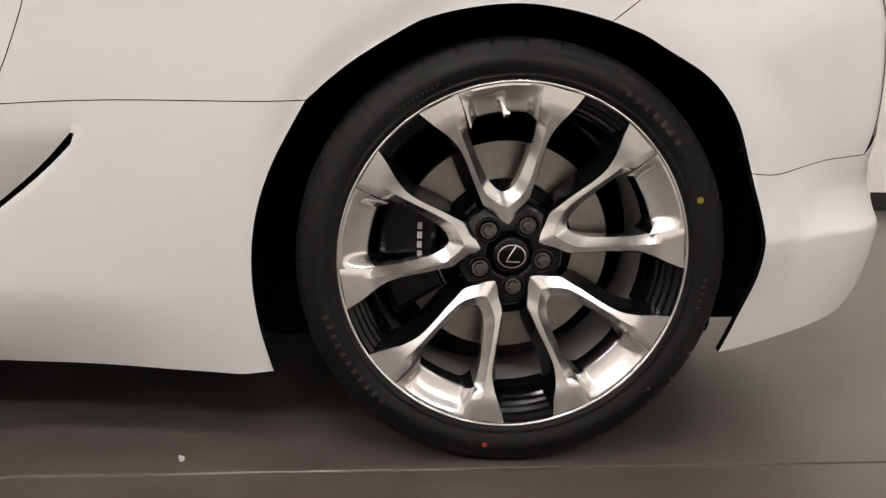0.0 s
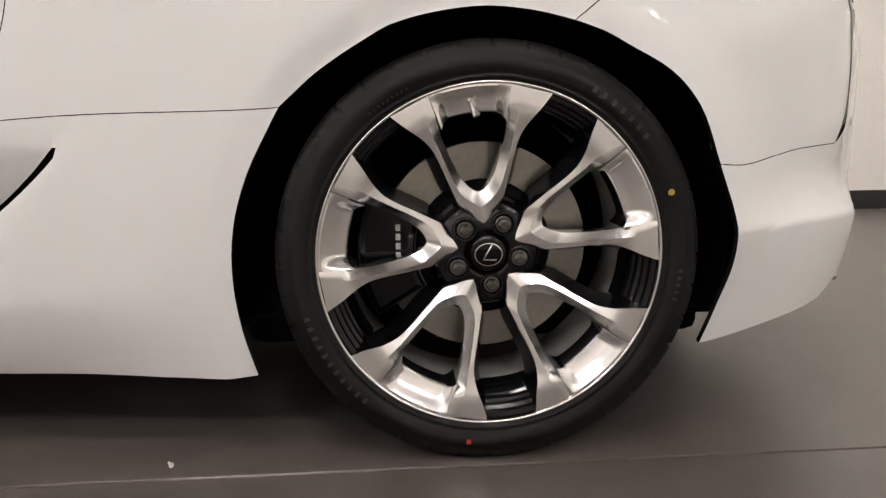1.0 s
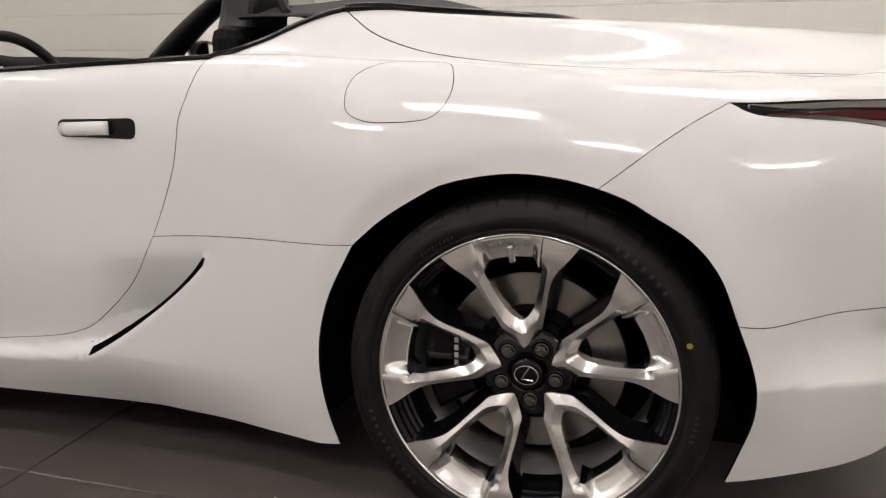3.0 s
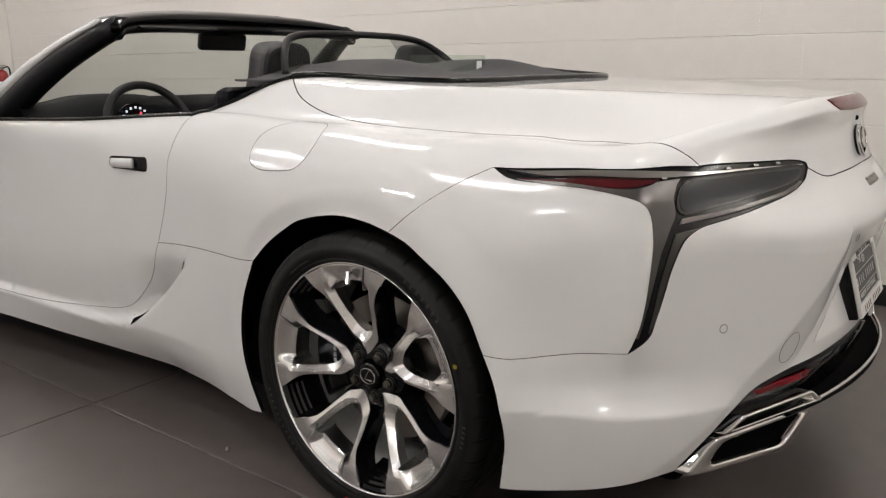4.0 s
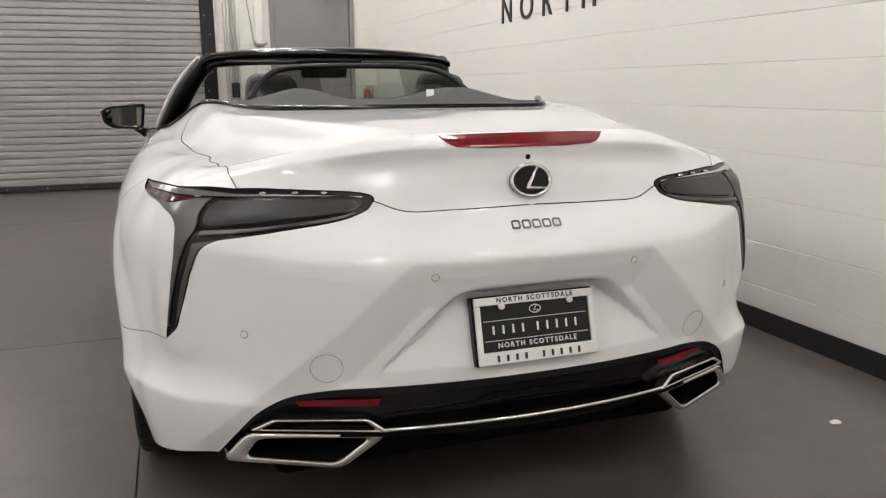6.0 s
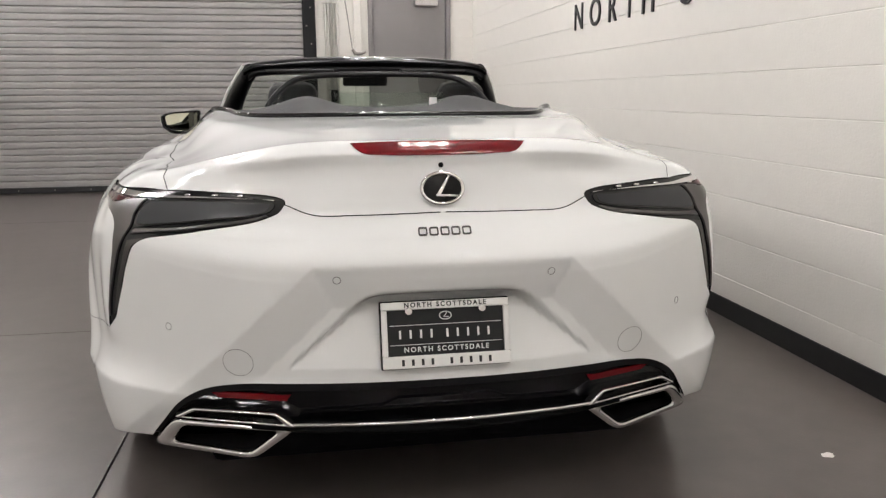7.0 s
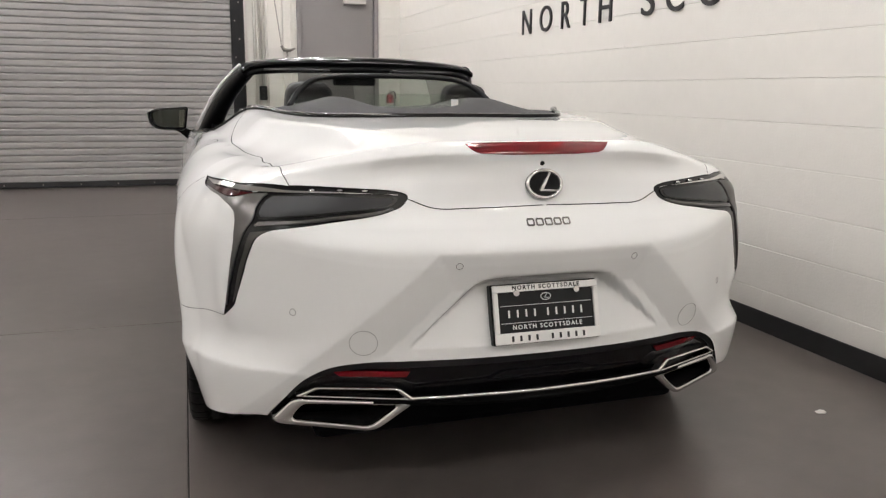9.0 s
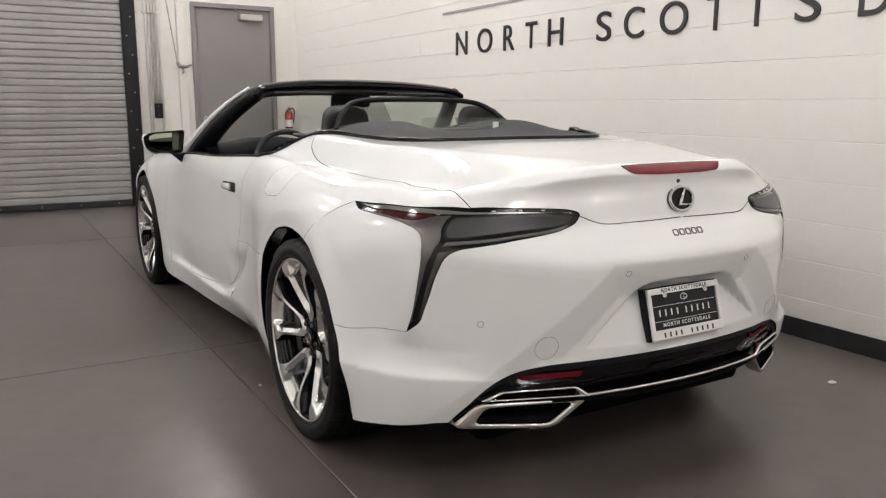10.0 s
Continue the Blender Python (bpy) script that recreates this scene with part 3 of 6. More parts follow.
lid_seam = run_of([SEAM4, (0.667, -0.668, 0.922), (0.675, -0.59, 0.935), (0.683, -0.51, 0.938), (0.696, -0.41, 0.939), (0.717, -0.25, 0.945), (0.738, -0.06, 0.953), (0.754, 0.10, 0.961), (0.748, 0.215, 0.974), (0.734, 0.30, 0.991), (0.715, 0.375, 1.020), (0.690, 0.42, 1.047), CORNER])
S_COVER = s_side(0.0)
cover_edge = run_of([CORNER, (0.635, 0.38, 1.052), (0.588, 0.29, 1.052), (0.548, 0.16, 1.045), (0.47, 0.04, 1.045), (0.34, 0.005, 1.045), (0.17, 0.0, 1.047), (S_COVER, 3.0)])
quarter_top = run_of([CORNER, (0.705, 0.53, 1.043), (0.75, 0.60, 1.010), (0.79, 0.66, 0.983), (0.825, 0.70, 0.968)])
door_rear = run_of([(0.825, 0.70, 0.968)] + flank((0.722, 0.90), (0.737, 0.848), (0.748, 0.777), (0.782, 0.679), (0.822, 0.592)))
seam_skirt = run_of(flank((0.822, 0.592), (0.6, 0.606), (0.338, 0.613)))
door_under = run_of(flank((0.822, 0.592), (0.874, 0.505), (0.962, 0.400), (1.06, 0.340), (1.28, 0.304), (1.65, 0.288), (2.25, 0.262)))
door_front = run_of(flank((2.25, 0.262), (2.27, 0.5), (2.2, 0.75), (2.1, 0.91)))
belt = run_of([*flank((2.1, 0.91)), (0.878, 1.73, 0.925), (0.868, 1.3, 0.936), (0.838, 0.918, 0.956), (0.825, 0.70, 0.968)])
sill = run_of([(0.894, 0.402, 0.150), (0.851, 0.656, 0.150), (0.811, 0.927, 0.150), (0.85, 1.5, 0.155), (0.895, 2.42, 0.150)])
bumper_low = run_of([(0.892, -0.382, 0.188), (0.892, -0.5, 0.215), (0.845, -0.62, 0.243), (0.77, -0.70, 0.262), (0.733, -0.712, 0.265)])
valance_top = run_of([(0.733, -0.712, 0.265), (0.693, -0.752, 0.322), (0.64, -0.795, 0.386), (0.583, -0.825, 0.419), (0.505, -0.855, 0.438), (0.41, -0.885, 0.445), (0.22, -0.92, 0.447), (0, -0.93, 0.448)])
lid_low = run_of([(0, -0.885, 0.847), (0.2, -0.88, 0.845), (0.30, -0.866, 0.846), NECK])
C_LID, C_VAL = find(0, -0.885, 0.847), find(0, -0.93, 0.448)


def straight(a, b):
    a, b = np.array(a, float), np.array(b, float)
    return [a + (b - a) * k / 12 for k in range(13)]


fuel_loop = run_of([(0.938, 0.234, 0.855), (0.938, 0.305, 0.854), (0.935, 0.345, 0.868), (0.92, 0.362, 0.905), (0.86, 0.345, 0.945), (0.80, 0.27, 0.962), (0.80, 0.20, 0.962), (0.86, 0.158, 0.942), (0.92, 0.158, 0.895), (0.937, 0.19, 0.863), (0.938, 0.234, 0.855)], 6)[:-1]
def low_side(y, z):
    """The (s, v) of a place low on the flank."""
    q = s_side(y)
    return (q, float((z - BOTTOM) / (start_z(q) - BOTTOM)))


slot_loop = [low_side(y, float(slot_line(y)) - 0.004) for y in np.linspace(0.703, 1.035, 18)] + [low_side(y, float(slot_line(y)) + 0.0125) for y in np.linspace(1.025, 0.703, 18)] + [low_side(0.697, float(slot_line(0.697)) + 0.006)]
quarter = outline(arch_top, seam_quarter, lamp_top_out, lid_seam, quarter_top, door_rear, seam_skirt)
both("quarter_panel", PAINT, car, quarter, holes=(np.array(fuel_loop),), gap=0.0008, step=0.013)
both("fuel_flap", PAINT, car, np.array(fuel_loop), depth=0.004)
both("side_skirt", PAINT, car, outline(arch_front, back(seam_skirt), door_under, run_of([door_under[-1], sill[-1]]), back(sill)), holes=(np.array(slot_loop),), step=0.010)
for m in (1, -1):
    bm = bmesh.new()
    rows = []
    for y in np.linspace(0.69, 1.05, 26):
        q, z = s_side(y), float(slot_line(y))
        w = float(skin(*low_side(y, z + 0.016))[0]) - 0.010
        rows.append([bm.verts.new((-m * w, y, z + dz)) for dz in (-0.014, 0.026)] + [bm.verts.new((-m * (w - 0.03), y, z + dz)) for dz in (0.026, -0.014)])
    for a, b in zip(rows, rows[1:]):
        for k in range(4):
            bm.faces.new((a[k], a[(k + 1) % 4], b[(k + 1) % 4], b[k]))
    bmesh.ops.recalc_face_normals(bm, faces=bm.faces)
    part("air_slot", bm, DARK, car, "black slanting air slot")
both("door_skin", PAINT, car, outline(back(door_rear), back(belt), back(door_front), back(door_under)), step=0.016)
both("bumper_corner", PAINT, car, outline(arch_rear, back(seam_bumper), lamp_out, back(seam_quarter)), step=0.014)
panel("rear_bumper", PAINT, car, outline(lid_low, lamp_low, seam_bumper, arch_low, bumper_low, valance_top, straight(C_VAL, C_LID)), step=0.0090, whole=True, gap=0.0007)
panel("boot_lid", PAINT, car, outline(straight((S_COVER, 3.0), (0, 3.0)), straight((0, 3.0), C_LID), lid_low, back(lamp_top_in), lid_seam, cover_edge), whole=True, step=0.0115, gap=0.0020)

# front of the car
def arch_f(a):
    return (2.87 + 0.42 * math.cos(a), 0.36 + 0.405 * math.sin(a))


fa = [arch_f(math.radians(a)) for a in (205, 180, 150, 120, 90, 60, 30, 0, -25)]
front_arch = run_of([(float(base_w(s_side(min(y, 3.4)))), y, z) for y, z in fa])
S_NOSE = s_side(3.3)
fender_top = run_of([(s_side(2.1), 2.02), (s_side(2.5), 2.12), (s_side(3.0), 2.14), (S_NOSE, 2.05)])
both("front_fender", PAINT, car, outline(run_of([sill[-1], front_arch[0]]), front_arch, run_of([front_arch[-1], (S_NOSE, 0.2)]), run_of([(S_NOSE, 0.2), (S_NOSE, 2.05)]), back(fender_top), run_of([(s_side(2.1), 2.02), belt[0]]), back(door_front), run_of([door_under[-1], sill[-1]])), step=0.03)
panel("hood", PAINT, car, outline(fender_top, straight((S_NOSE, 2.05), (S_NOSE, 3.0)), straight((S_NOSE, 3.0), (s_side(1.95), 3.0)), run_of([(s_side(1.95), 3.0), (s_side(2.0), 2.5), (s_side(2.1), 2.02)])), step=0.03, whole=True)
panel("front_bumper", PAINT, car, outline(straight((S_NOSE, 0.1), (S_END, 0.1)), straight((S_END, 0.1), (S_END, 2.9)), straight((S_END, 2.9), (S_NOSE, 2.9)), straight((S_NOSE, 2.9), (S_NOSE, 0.1))), step=0.03, whole=True)

# dark structure under the skin
bm = bmesh.new()
ns, nv = 230, 60
gs, gv = np.meshgrid(np.linspace(0, S_END, ns), np.linspace(0, 3, nv), indexing="ij")
pts = skin(gs, gv)
nor = skin_normal(gs, gv)
nor[((pts - np.array((0, 1.3, 0.45))) * nor).sum(-1) < 0] *= -1
side = (pts[..., 1] > 0.55) & (pts[..., 1] < 2.4)
pts = pts - nor * np.where(side, 0.0, np.where(pts[..., 1] < -0.5, 0.045, 0.022))[..., None]
pts[..., 0] -= np.where(side, 0.06, 0.0)
pts[..., 2] -= np.where(side & (gv > 1.5), 0.03, 0.0)
pts[..., 0] = np.maximum(pts[..., 0], 0)
rows = [[bm.verts.new((-p[0], p[1], p[2])) for p in r] for r in pts]
for i in range(ns - 1):
    for j in range(nv - 1):
        c = (pts[i, j] + pts[i + 1, j + 1]) / 2
        wheel = min(math.hypot(c[1] - yc, c[2] - 0.36) for yc in (0, 2.87)) < 0.45 and c[0] > 0.6
        if wheel or (gv[i, j] > 1.7 and 0.05 < c[1] < 1.95) or (c[1] < -0.3 and c[2] < 0.46) or (c[2] < 0.3 and c[1] < 0.62):
            continue
        bm.faces.new((rows[i][j], rows[i + 1][j], rows[i + 1][j + 1], rows[i][j + 1]))
bmesh.ops.delete(bm, geom=[v for v in bm.verts if not v.link_faces], context="VERTS")
bmesh.ops.mirror(bm, geom=bm.verts[:] + bm.edges[:] + bm.faces[:], axis="X", merge_dist=0.0005)
part("inner_shell", bm, DARK, car, smooth=True)
# The last box is added to block the lit floor behind the rear wheels.
for lo, hi in (((-0.60, -0.68, 0.15), (0.60, 3.6, 0.30)), ((-0.78, 0.46, 0.155), (0.78, 2.40, 0.28)), ((-0.80, -0.62, 0.24), (0.80, -0.44, 0.40)), ((-0.58, -0.52, 0.105), (0.58, 0.47, 0.36))):
    part("underbody_block", box(lo, hi, 0.03), DARK, car)
for yc in (0, 2.87):
    for sx in (1, -1):
        bm = bmesh.new()
        arc = [(yc + 0.428 * math.cos(a), 0.36 + 0.412 * math.sin(a)) for a in (math.radians(k) for k in range(-16, 199, 4))]
        ring = [[bm.verts.new((-sx * x, y, z)) for y, z in arc] for x in (0.885, 0.86, 0.62)]
        for a, b in zip(ring, ring[1:]):
            for k in range(len(arc) - 1):
                bm.faces.new((a[k], a[k + 1], b[k + 1], b[k]))
        bm.faces.new(ring[-1])
        bmesh.ops.solidify(bm, geom=bm.faces[:], thickness=0.004)
        part("wheel_liner", bm, DARK, car)

# ---- wheels ----
HUB_Z = 0.361
YELLOW = material("yellow_paint", (0.30, 0.24, 0.02), 0.6)
RED_DOT = material("red_paint", (0.35, 0.02, 0.02), 0.6)
SIDEWALL = material("sidewall_rubber", (0.016, 0.0155, 0.015), 0.50, noise_scale=60, spread=0.2)
TURN = math.radians(97.5)


def spoke_depth(r):
    return -0.084 - 0.044 * float(ramp(r, 0.07, 0.265))


def resample(path, n):
    path = np.array(path)
    d = np.r_[0, np.cumsum(np.linalg.norm(np.diff(path, axis=0), axis=1))]
    t = np.linspace(0, d[-1], n)
    return np.stack([np.interp(t, d, path[:, k]) for k in range(path.shape[1])], -1)


def place(u, r, d, turn):
    """A point of the wheel: u across and r along a spoke's line, d inwards."""
    c, s = math.cos(turn), math.sin(turn)
    a, b = r * c + u * s, r * s - u * c
    return (d, -a, b)


EDGE_OUT = resample(spline([(0.133, 0.256), (0.1124, 0.2355), (0.0912, 0.2165), (0.0747, 0.196), (0.0635, 0.169), (0.0543, 0.1385), (0.044, 0.1067)], 6)[:-1] + spline([(0.044, 0.1067), (0.0385, 0.0900), (0.034, 0.0825), (0.0195, 0.0690)], 5)[:-1] + spline([(0.0195, 0.0690), (0.008, 0.0590), (0, 0.0530)], 5), 60)
EDGE_IN = resample(spline([(0.0665, 0.2807), (0.0625, 0.256), (0.0585, 0.237), (0.0535, 0.208), (0.0410, 0.1675), (0.0262, 0.132), (0.0155, 0.1170), (0.007, 0.1100), (0, 0.1072)], 6), 60)
RIDGE = smooth_curve((0, 8, 18, 30, 42, 50, 59), (0.80, 0.66, 0.46, 0.40, 0.42, 0.50, 0.55))
SINK_OUT = smooth_curve((0, 8, 30, 44, 50, 59), (0.001, 0.004, 0.005, 0.008, 0.014, 0.004))


def strip(bm, rows, turn, both_sides=True):
    """Skins rows of (u, r, d) paths; the other leg is their mirror."""
    for sx in ((1, -1) if both_sides else (1,)):
        lines = [[bm.verts.new(place(sx * u, r, d, turn)) for u, r, d in row] for row in rows]
        for a, b in zip(lines, lines[1:]):
            for k in range(len(a) - 1):
                f = (a[k], a[k + 1], b[k + 1], b[k])
                bm.faces.new(f if sx > 0 else f[::-1])


def make_wheel(yc):
    wheel = part("wheel", lathe([(0.2890, -0.126), (0.2870, -0.10), (0.281, -0.07), (0.270, -0.05), (0.258, -0.022), (0.256, 0.0), (0.256, 0.10), (0.27, 0.12), (0.288, 0.128), (0.292, 0.124), (0.272, 0.09), (0.268, -0.02), (0.288, -0.09), (0.2915, -0.124), (0.2890, -0.126)], 120),
                 BARREL, car, "alloy wheel with five split polished spokes on black", smooth=True, loc=(-0.80, yc, HUB_Z))
    # tyre, its tread cut by sipes
    prof = [(0.2865, -0.121), (0.2945, -0.131), (0.2985, -0.1365), (0.301, -0.1365), (0.3025, -0.1345), (0.306, -0.1375), (0.318, -0.1415), (0.3310, -0.1415), (0.3320, -0.1398), (0.343, -0.1375),
            (0.3510, -0.1330), (0.3560, -0.1265), (0.3590, -0.115), (0.3605, -0.098), (0.3610, -0.082), (0.3515, -0.080), (0.3515, -0.070), (0.3618, -0.068), (0.3622, -0.03), (0.353, -0.028), (0.353, -0.016), (0.3624, -0.014)]
    prof += [(r, -d) for r, d in prof[::-1]]
    steps = 640
    bm = bmesh.new()
    rings = []
    for i in range(steps):
        a = 2 * math.pi * i / steps
        ring = []
        for k, (r, d) in enumerate(prof):
            cut = i % 16 == 0 and (10 <= k <= 13 or len(prof) - 14 <= k <= len(prof) - 11)
            rr = r - (0.006 if cut else 0)
            z = rr * math.sin(a)
            ring.append(bm.verts.new((d, -rr * math.cos(a), max(z, -HUB_Z + 0.0005))))
        rings.append(ring)
    for i in range(steps):
        for k in range(len(prof) - 1):
            bm.faces.new((rings[i][k], rings[i][k + 1], rings[(i + 1) % steps][k + 1], rings[(i + 1) % steps][k]))
    bmesh.ops.recalc_face_normals(bm, faces=bm.faces)
    tyre = part("tyre", bm, RUBBER, wheel, "black low-profile tyre", smooth=True)
    part("rim_lip", lathe([(0.2870, -0.1235), (0.2880, -0.1290), (0.2895, -0.1312), (0.2925, -0.1312), (0.2938, -0.1295), (0.2940, -0.124)], 180), POLISHED, wheel, "polished rim edge", smooth=True)
    for n in range(5):
        turn = TURN + n * 2 * math.pi / 5
        bm = bmesh.new()
        rows = []
        for f, sink in ((0.0, 1.0), (0.0, 0.8), (0.94, 0.03), (1.0, 0.0), (1.09, 0.10), (1.6, 0.62), (2.0, 1.0)):
            row = []
            for k in range(60):
                mid = float(RIDGE(k))
                u, r = EDGE_OUT[k] + (EDGE_IN[k] - EDGE_OUT[k]) * (f * mid if f <= 1 else mid + (f - 1) * (1 - mid))
                rr = math.hypot(u, r)
                flat = float(ramp(rr, 0.222, 0.252))
                low = (float(SINK_OUT(k)) + (0.003 if sink == 1.0 else 0)) if f < 1 else 0.017
                row.append((u, r, spoke_depth(rr) + sink * low * (1 - flat) + 0.002 * flat * (f > 1.9)))
            rows.append(row)
        rows.append([(u, r, spoke_depth(math.hypot(u, r)) + 0.004 + 0.041 * float(ramp(math.hypot(u, r), 0.248, 0.222))) for u, r in EDGE_IN])
        strip(bm, rows, turn)
        # the machined channel along the rim
        prof2 = [(0.2888, -0.1285), (0.2845, -0.1287), (0.2805, -0.1262), (0.2740, -0.1195), (0.2660, -0.1130), (0.2580, -0.1085), (0.2500, -0.1060), (0.2445, -0.1045), (0.2420, -0.1010), (0.2415, -0.055)]
        half, cols = math.radians(13.5), 36
        lines = []
        for i in range(cols + 1):
            a = -half + 2 * half * i / cols
            side = min(1.0, (half - abs(a)) / 0.085)
            fillet = 0.016 * (1 - min(1.0, (half - abs(a)) / 0.075)) ** 2
            cut = [(r - fillet * max(0, j - 4) / 5, d) for j, (r, d) in enumerate(prof2)]
            lines.append([bm.verts.new(place(r * math.sin(a), r * math.cos(a), d if side >= 1 or j < 2 or j > 8 else spoke_depth(r) + (d - spoke_depth(r)) * float(ramp(side, 0, 1)), turn)) for j, (r, d) in enumerate(cut)])
        for a, b in zip(lines, lines[1:]):
            for k in range(len(prof2) - 1):
                bm.faces.new((a[k], b[k], b[k + 1], a[k + 1]))
        bmesh.ops.remove_doubles(bm, verts=bm.verts, dist=0.0003)
        bmesh.ops.recalc_face_normals(bm, faces=bm.faces)
        for f in bm.faces:
            f.smooth = True
        for e in bm.edges:
            if len(e.link_faces) == 2 and e.calc_face_angle() > 0.55:
                e.smooth = False
        part("spoke", bm, POLISHED, wheel, "polished split spoke")
        # black flanks of the spoke and the pocket beside it
        bm = bmesh.new()
        rows = []
        for shift, deep in ((-0.0015, 0.007), (0.0005, 0.012), (0.006, 0.026), (0.012, 0.042), (0.017, 0.060)):
            rows.append([(max(u + shift * float(ramp(r, 0.065, 0.12)), 0), r, spoke_depth(math.hypot(u, r)) + deep) for u, r in EDGE_OUT])
        strip(bm, rows, turn)
        bmesh.ops.recalc_face_normals(bm, faces=bm.faces)
        part("spoke_flank", bm, WHEEL_BLACK, wheel, "gloss black spoke flank", smooth=True)
        mid = turn + math.pi / 5
        bm = lathe([(0.2888, -0.1290), (0.286, -0.122), (0.279, -0.116), (0.2775, -0.108), (0.271, -0.104), (0.2695, -0.096), (0.264, -0.092), (0.2625, -0.082), (0.2585, -0.078), (0.254, -0.05), (0.247, -0.03)], 12, a0=mid - math.radians(10.5), a1=mid + math.radians(10.5))
        part("pocket", bm, WHEEL_BLACK, wheel, "ribbed gloss black rim pocket")
        # wheel nuts in their wells
        c = place(0, 0.0572, 0, mid)
        well = lathe([(0.0165, -0.0775), (0.0175, -0.0795), (0.0200, -0.0800), (0.0215, -0.0785), (0.0220, -0.074)], 28)
        bmesh.ops.translate(well, vec=(0, c[1], c[2]), verts=well.verts)
        part("nut_well", well, WHEEL_BLACK, wheel, smooth=True)
        part("well_floor", disc(0.0175, -0.0755, centre=(c[1], c[2]), thick=-0.0012), DARK, wheel)
        nut = part("lug_nut", disc(0.0112, -0.074, sides=6, centre=(c[1], c[2]), thick=-0.014, bevel=0.0016), NUT, wheel, "steel wheel nut")
        part("nut_cap", disc(0.0082, -0.087, sides=20, centre=(c[1], c[2]), thick=-0.005, bevel=0.0014), NUT, nut)
        part("nut_collar", disc(0.0142, -0.0762, sides=24, centre=(c[1], c[2]), thick=-0.0035, bevel=0.001), NUT, nut)
    bm = lathe([(0.0, -0.062), (0.034, -0.062), (0.0345, -0.076), (0.046, -0.0775), (0.085, -0.072), (0.094, -0.064), (0.104, -0.03), (0.104, 0.0)], 60)
    part("hub", bm, WHEEL_BLACK, wheel, "gloss black hub", smooth=True)
    part("centre_cap", lathe([(0, -0.0915), (0.026, -0.0905), (0.031, -0.0885), (0.0335, -0.083), (0.0338, -0.06)], 48), GLOSS_BLACK, wheel, "gloss black centre cap", smooth=True)
    # emblem on the cap: a ring and a slanting bar shape
    ca, sa = math.cos(TURN - math.pi / 2 - 0.15), math.sin(TURN - math.pi / 2 - 0.15)

    def turned(a, b):
        return (-(a * ca - b * sa), a * sa + b * ca)
    bm = tube([(-0.0925, *turned(0.0235 * math.cos(t), 0.0195 * math.sin(t))) for t in (2 * math.pi * k / 40 for k in range(40))], 0.0013, 6, closed=True)
    tube([(-0.0925, *turned(a, b)) for a, b in ((0.006, 0.017), (-0.009, -0.009), (0.014, -0.010))], 0.0016, 6, bm=bm)
    part("emblem", bm, CHROME, wheel, "chrome oval emblem")
    part("brake_disc", lathe([(0.118, -0.012), (0.188, -0.012), (0.188, 0.018), (0.118, 0.018)], 80), STEEL, wheel, "bare steel brake disc")
    part("disc_hat", lathe([(0.0, -0.03), (0.112, -0.03), (0.122, -0.02), (0.124, 0.01)], 60), DARK, wheel, "black disc hat", smooth=True)
    # caliper at the front of the disc
    arc = [math.radians(a) for a in range(152, 217, 5)]
    outer, inner = [(0.225 * math.cos(a), 0.225 * math.sin(a)) for a in arc], [(0.125 * math.cos(a), 0.125 * math.sin(a)) for a in arc[::-1]]
    bm = prism([(-a, b) for a, b in outer + inner], -0.075, 0.012, 2, "x", 0.03)
    caliper = part("caliper", bm, GLOSS_BLACK, wheel, "black brake caliper")
    bm = bmesh.new()
    for k in range(5):
        z = 0.042 - k * 0.0165
        box((-0.0475, 0.150, z - 0.0055), (-0.044, 0.158, z + 0.0055), bm=bm)
    part("caliper_mark", bm, material("white_mark_%d" % int(yc), (0.4, 0.4, 0.4), 0.4), wheel, "plain white bars on the caliper")
    # valve
    va, vb = Vector(place(0.001, 0.264, -0.112, TURN)), Vector(place(0.006, 0.236, -0.124, TURN))
    bm = tube([va.lerp(vb, t) for t in (0, 0.12, 0.13, 0.6, 0.61, 0.95, 1)], [0.0085, 0.008, 0.0052, 0.0052, 0.0066, 0.0066, 0.005], 12)
    part("valve", bm, CHROME, wheel, "metal tyre valve")
    for ang, r, mat, label in ((20.0, 0.318, YELLOW, "yellow balance dot"), (-97.1, 0.3235, RED_DOT, "small red dot")):
        a = math.radians(ang)
        part("paint_dot", disc(0.0055 if ang > 0 else 0.0045, -0.1405, sides=18, centre=(-r * math.cos(a), r * math.sin(a)), thick=-0.0012), mat, tyre, label)
    # raised plain bars where the sidewall carries writing
    for start, count, r, h, w, gap in ((38, 7, 0.3225, 0.012, 1.9, 3.4), (196, 11, 0.3225, 0.012, 1.7, 3.1), (116, 9, 0.3120, 0.005, 0.8, 1.6), (-14, 5, 0.3225, 0.009, 1.2, 2.2)):
        for k in range(count):
            c = math.radians(start + k * gap + w * 0.4)
            quad = [(-(r + h * 0.4 * sr) * math.cos(c + math.radians(w * 0.31 * sa)), (r + h * 0.4 * sr) * math.sin(c + math.radians(w * 0.31 * sa))) for sa, sr in ((-1, -1), (1, -1), (1, 1), (-1, 1))]
            part("sidewall_mark", prism(quad, -0.0012, 0, 2, "x", -0.1412), SIDEWALL, tyre)
    return wheel


rear_wheel = make_wheel(0)
copy_thing(rear_wheel, Matrix.Translation((-0.80, 2.87, HUB_Z)))
for yc in (0, 2.87):
    copy_thing(rear_wheel, Matrix.Translation((0.80, yc, HUB_Z)) @ Matrix.Rotation(math.pi, 4, "Z"))

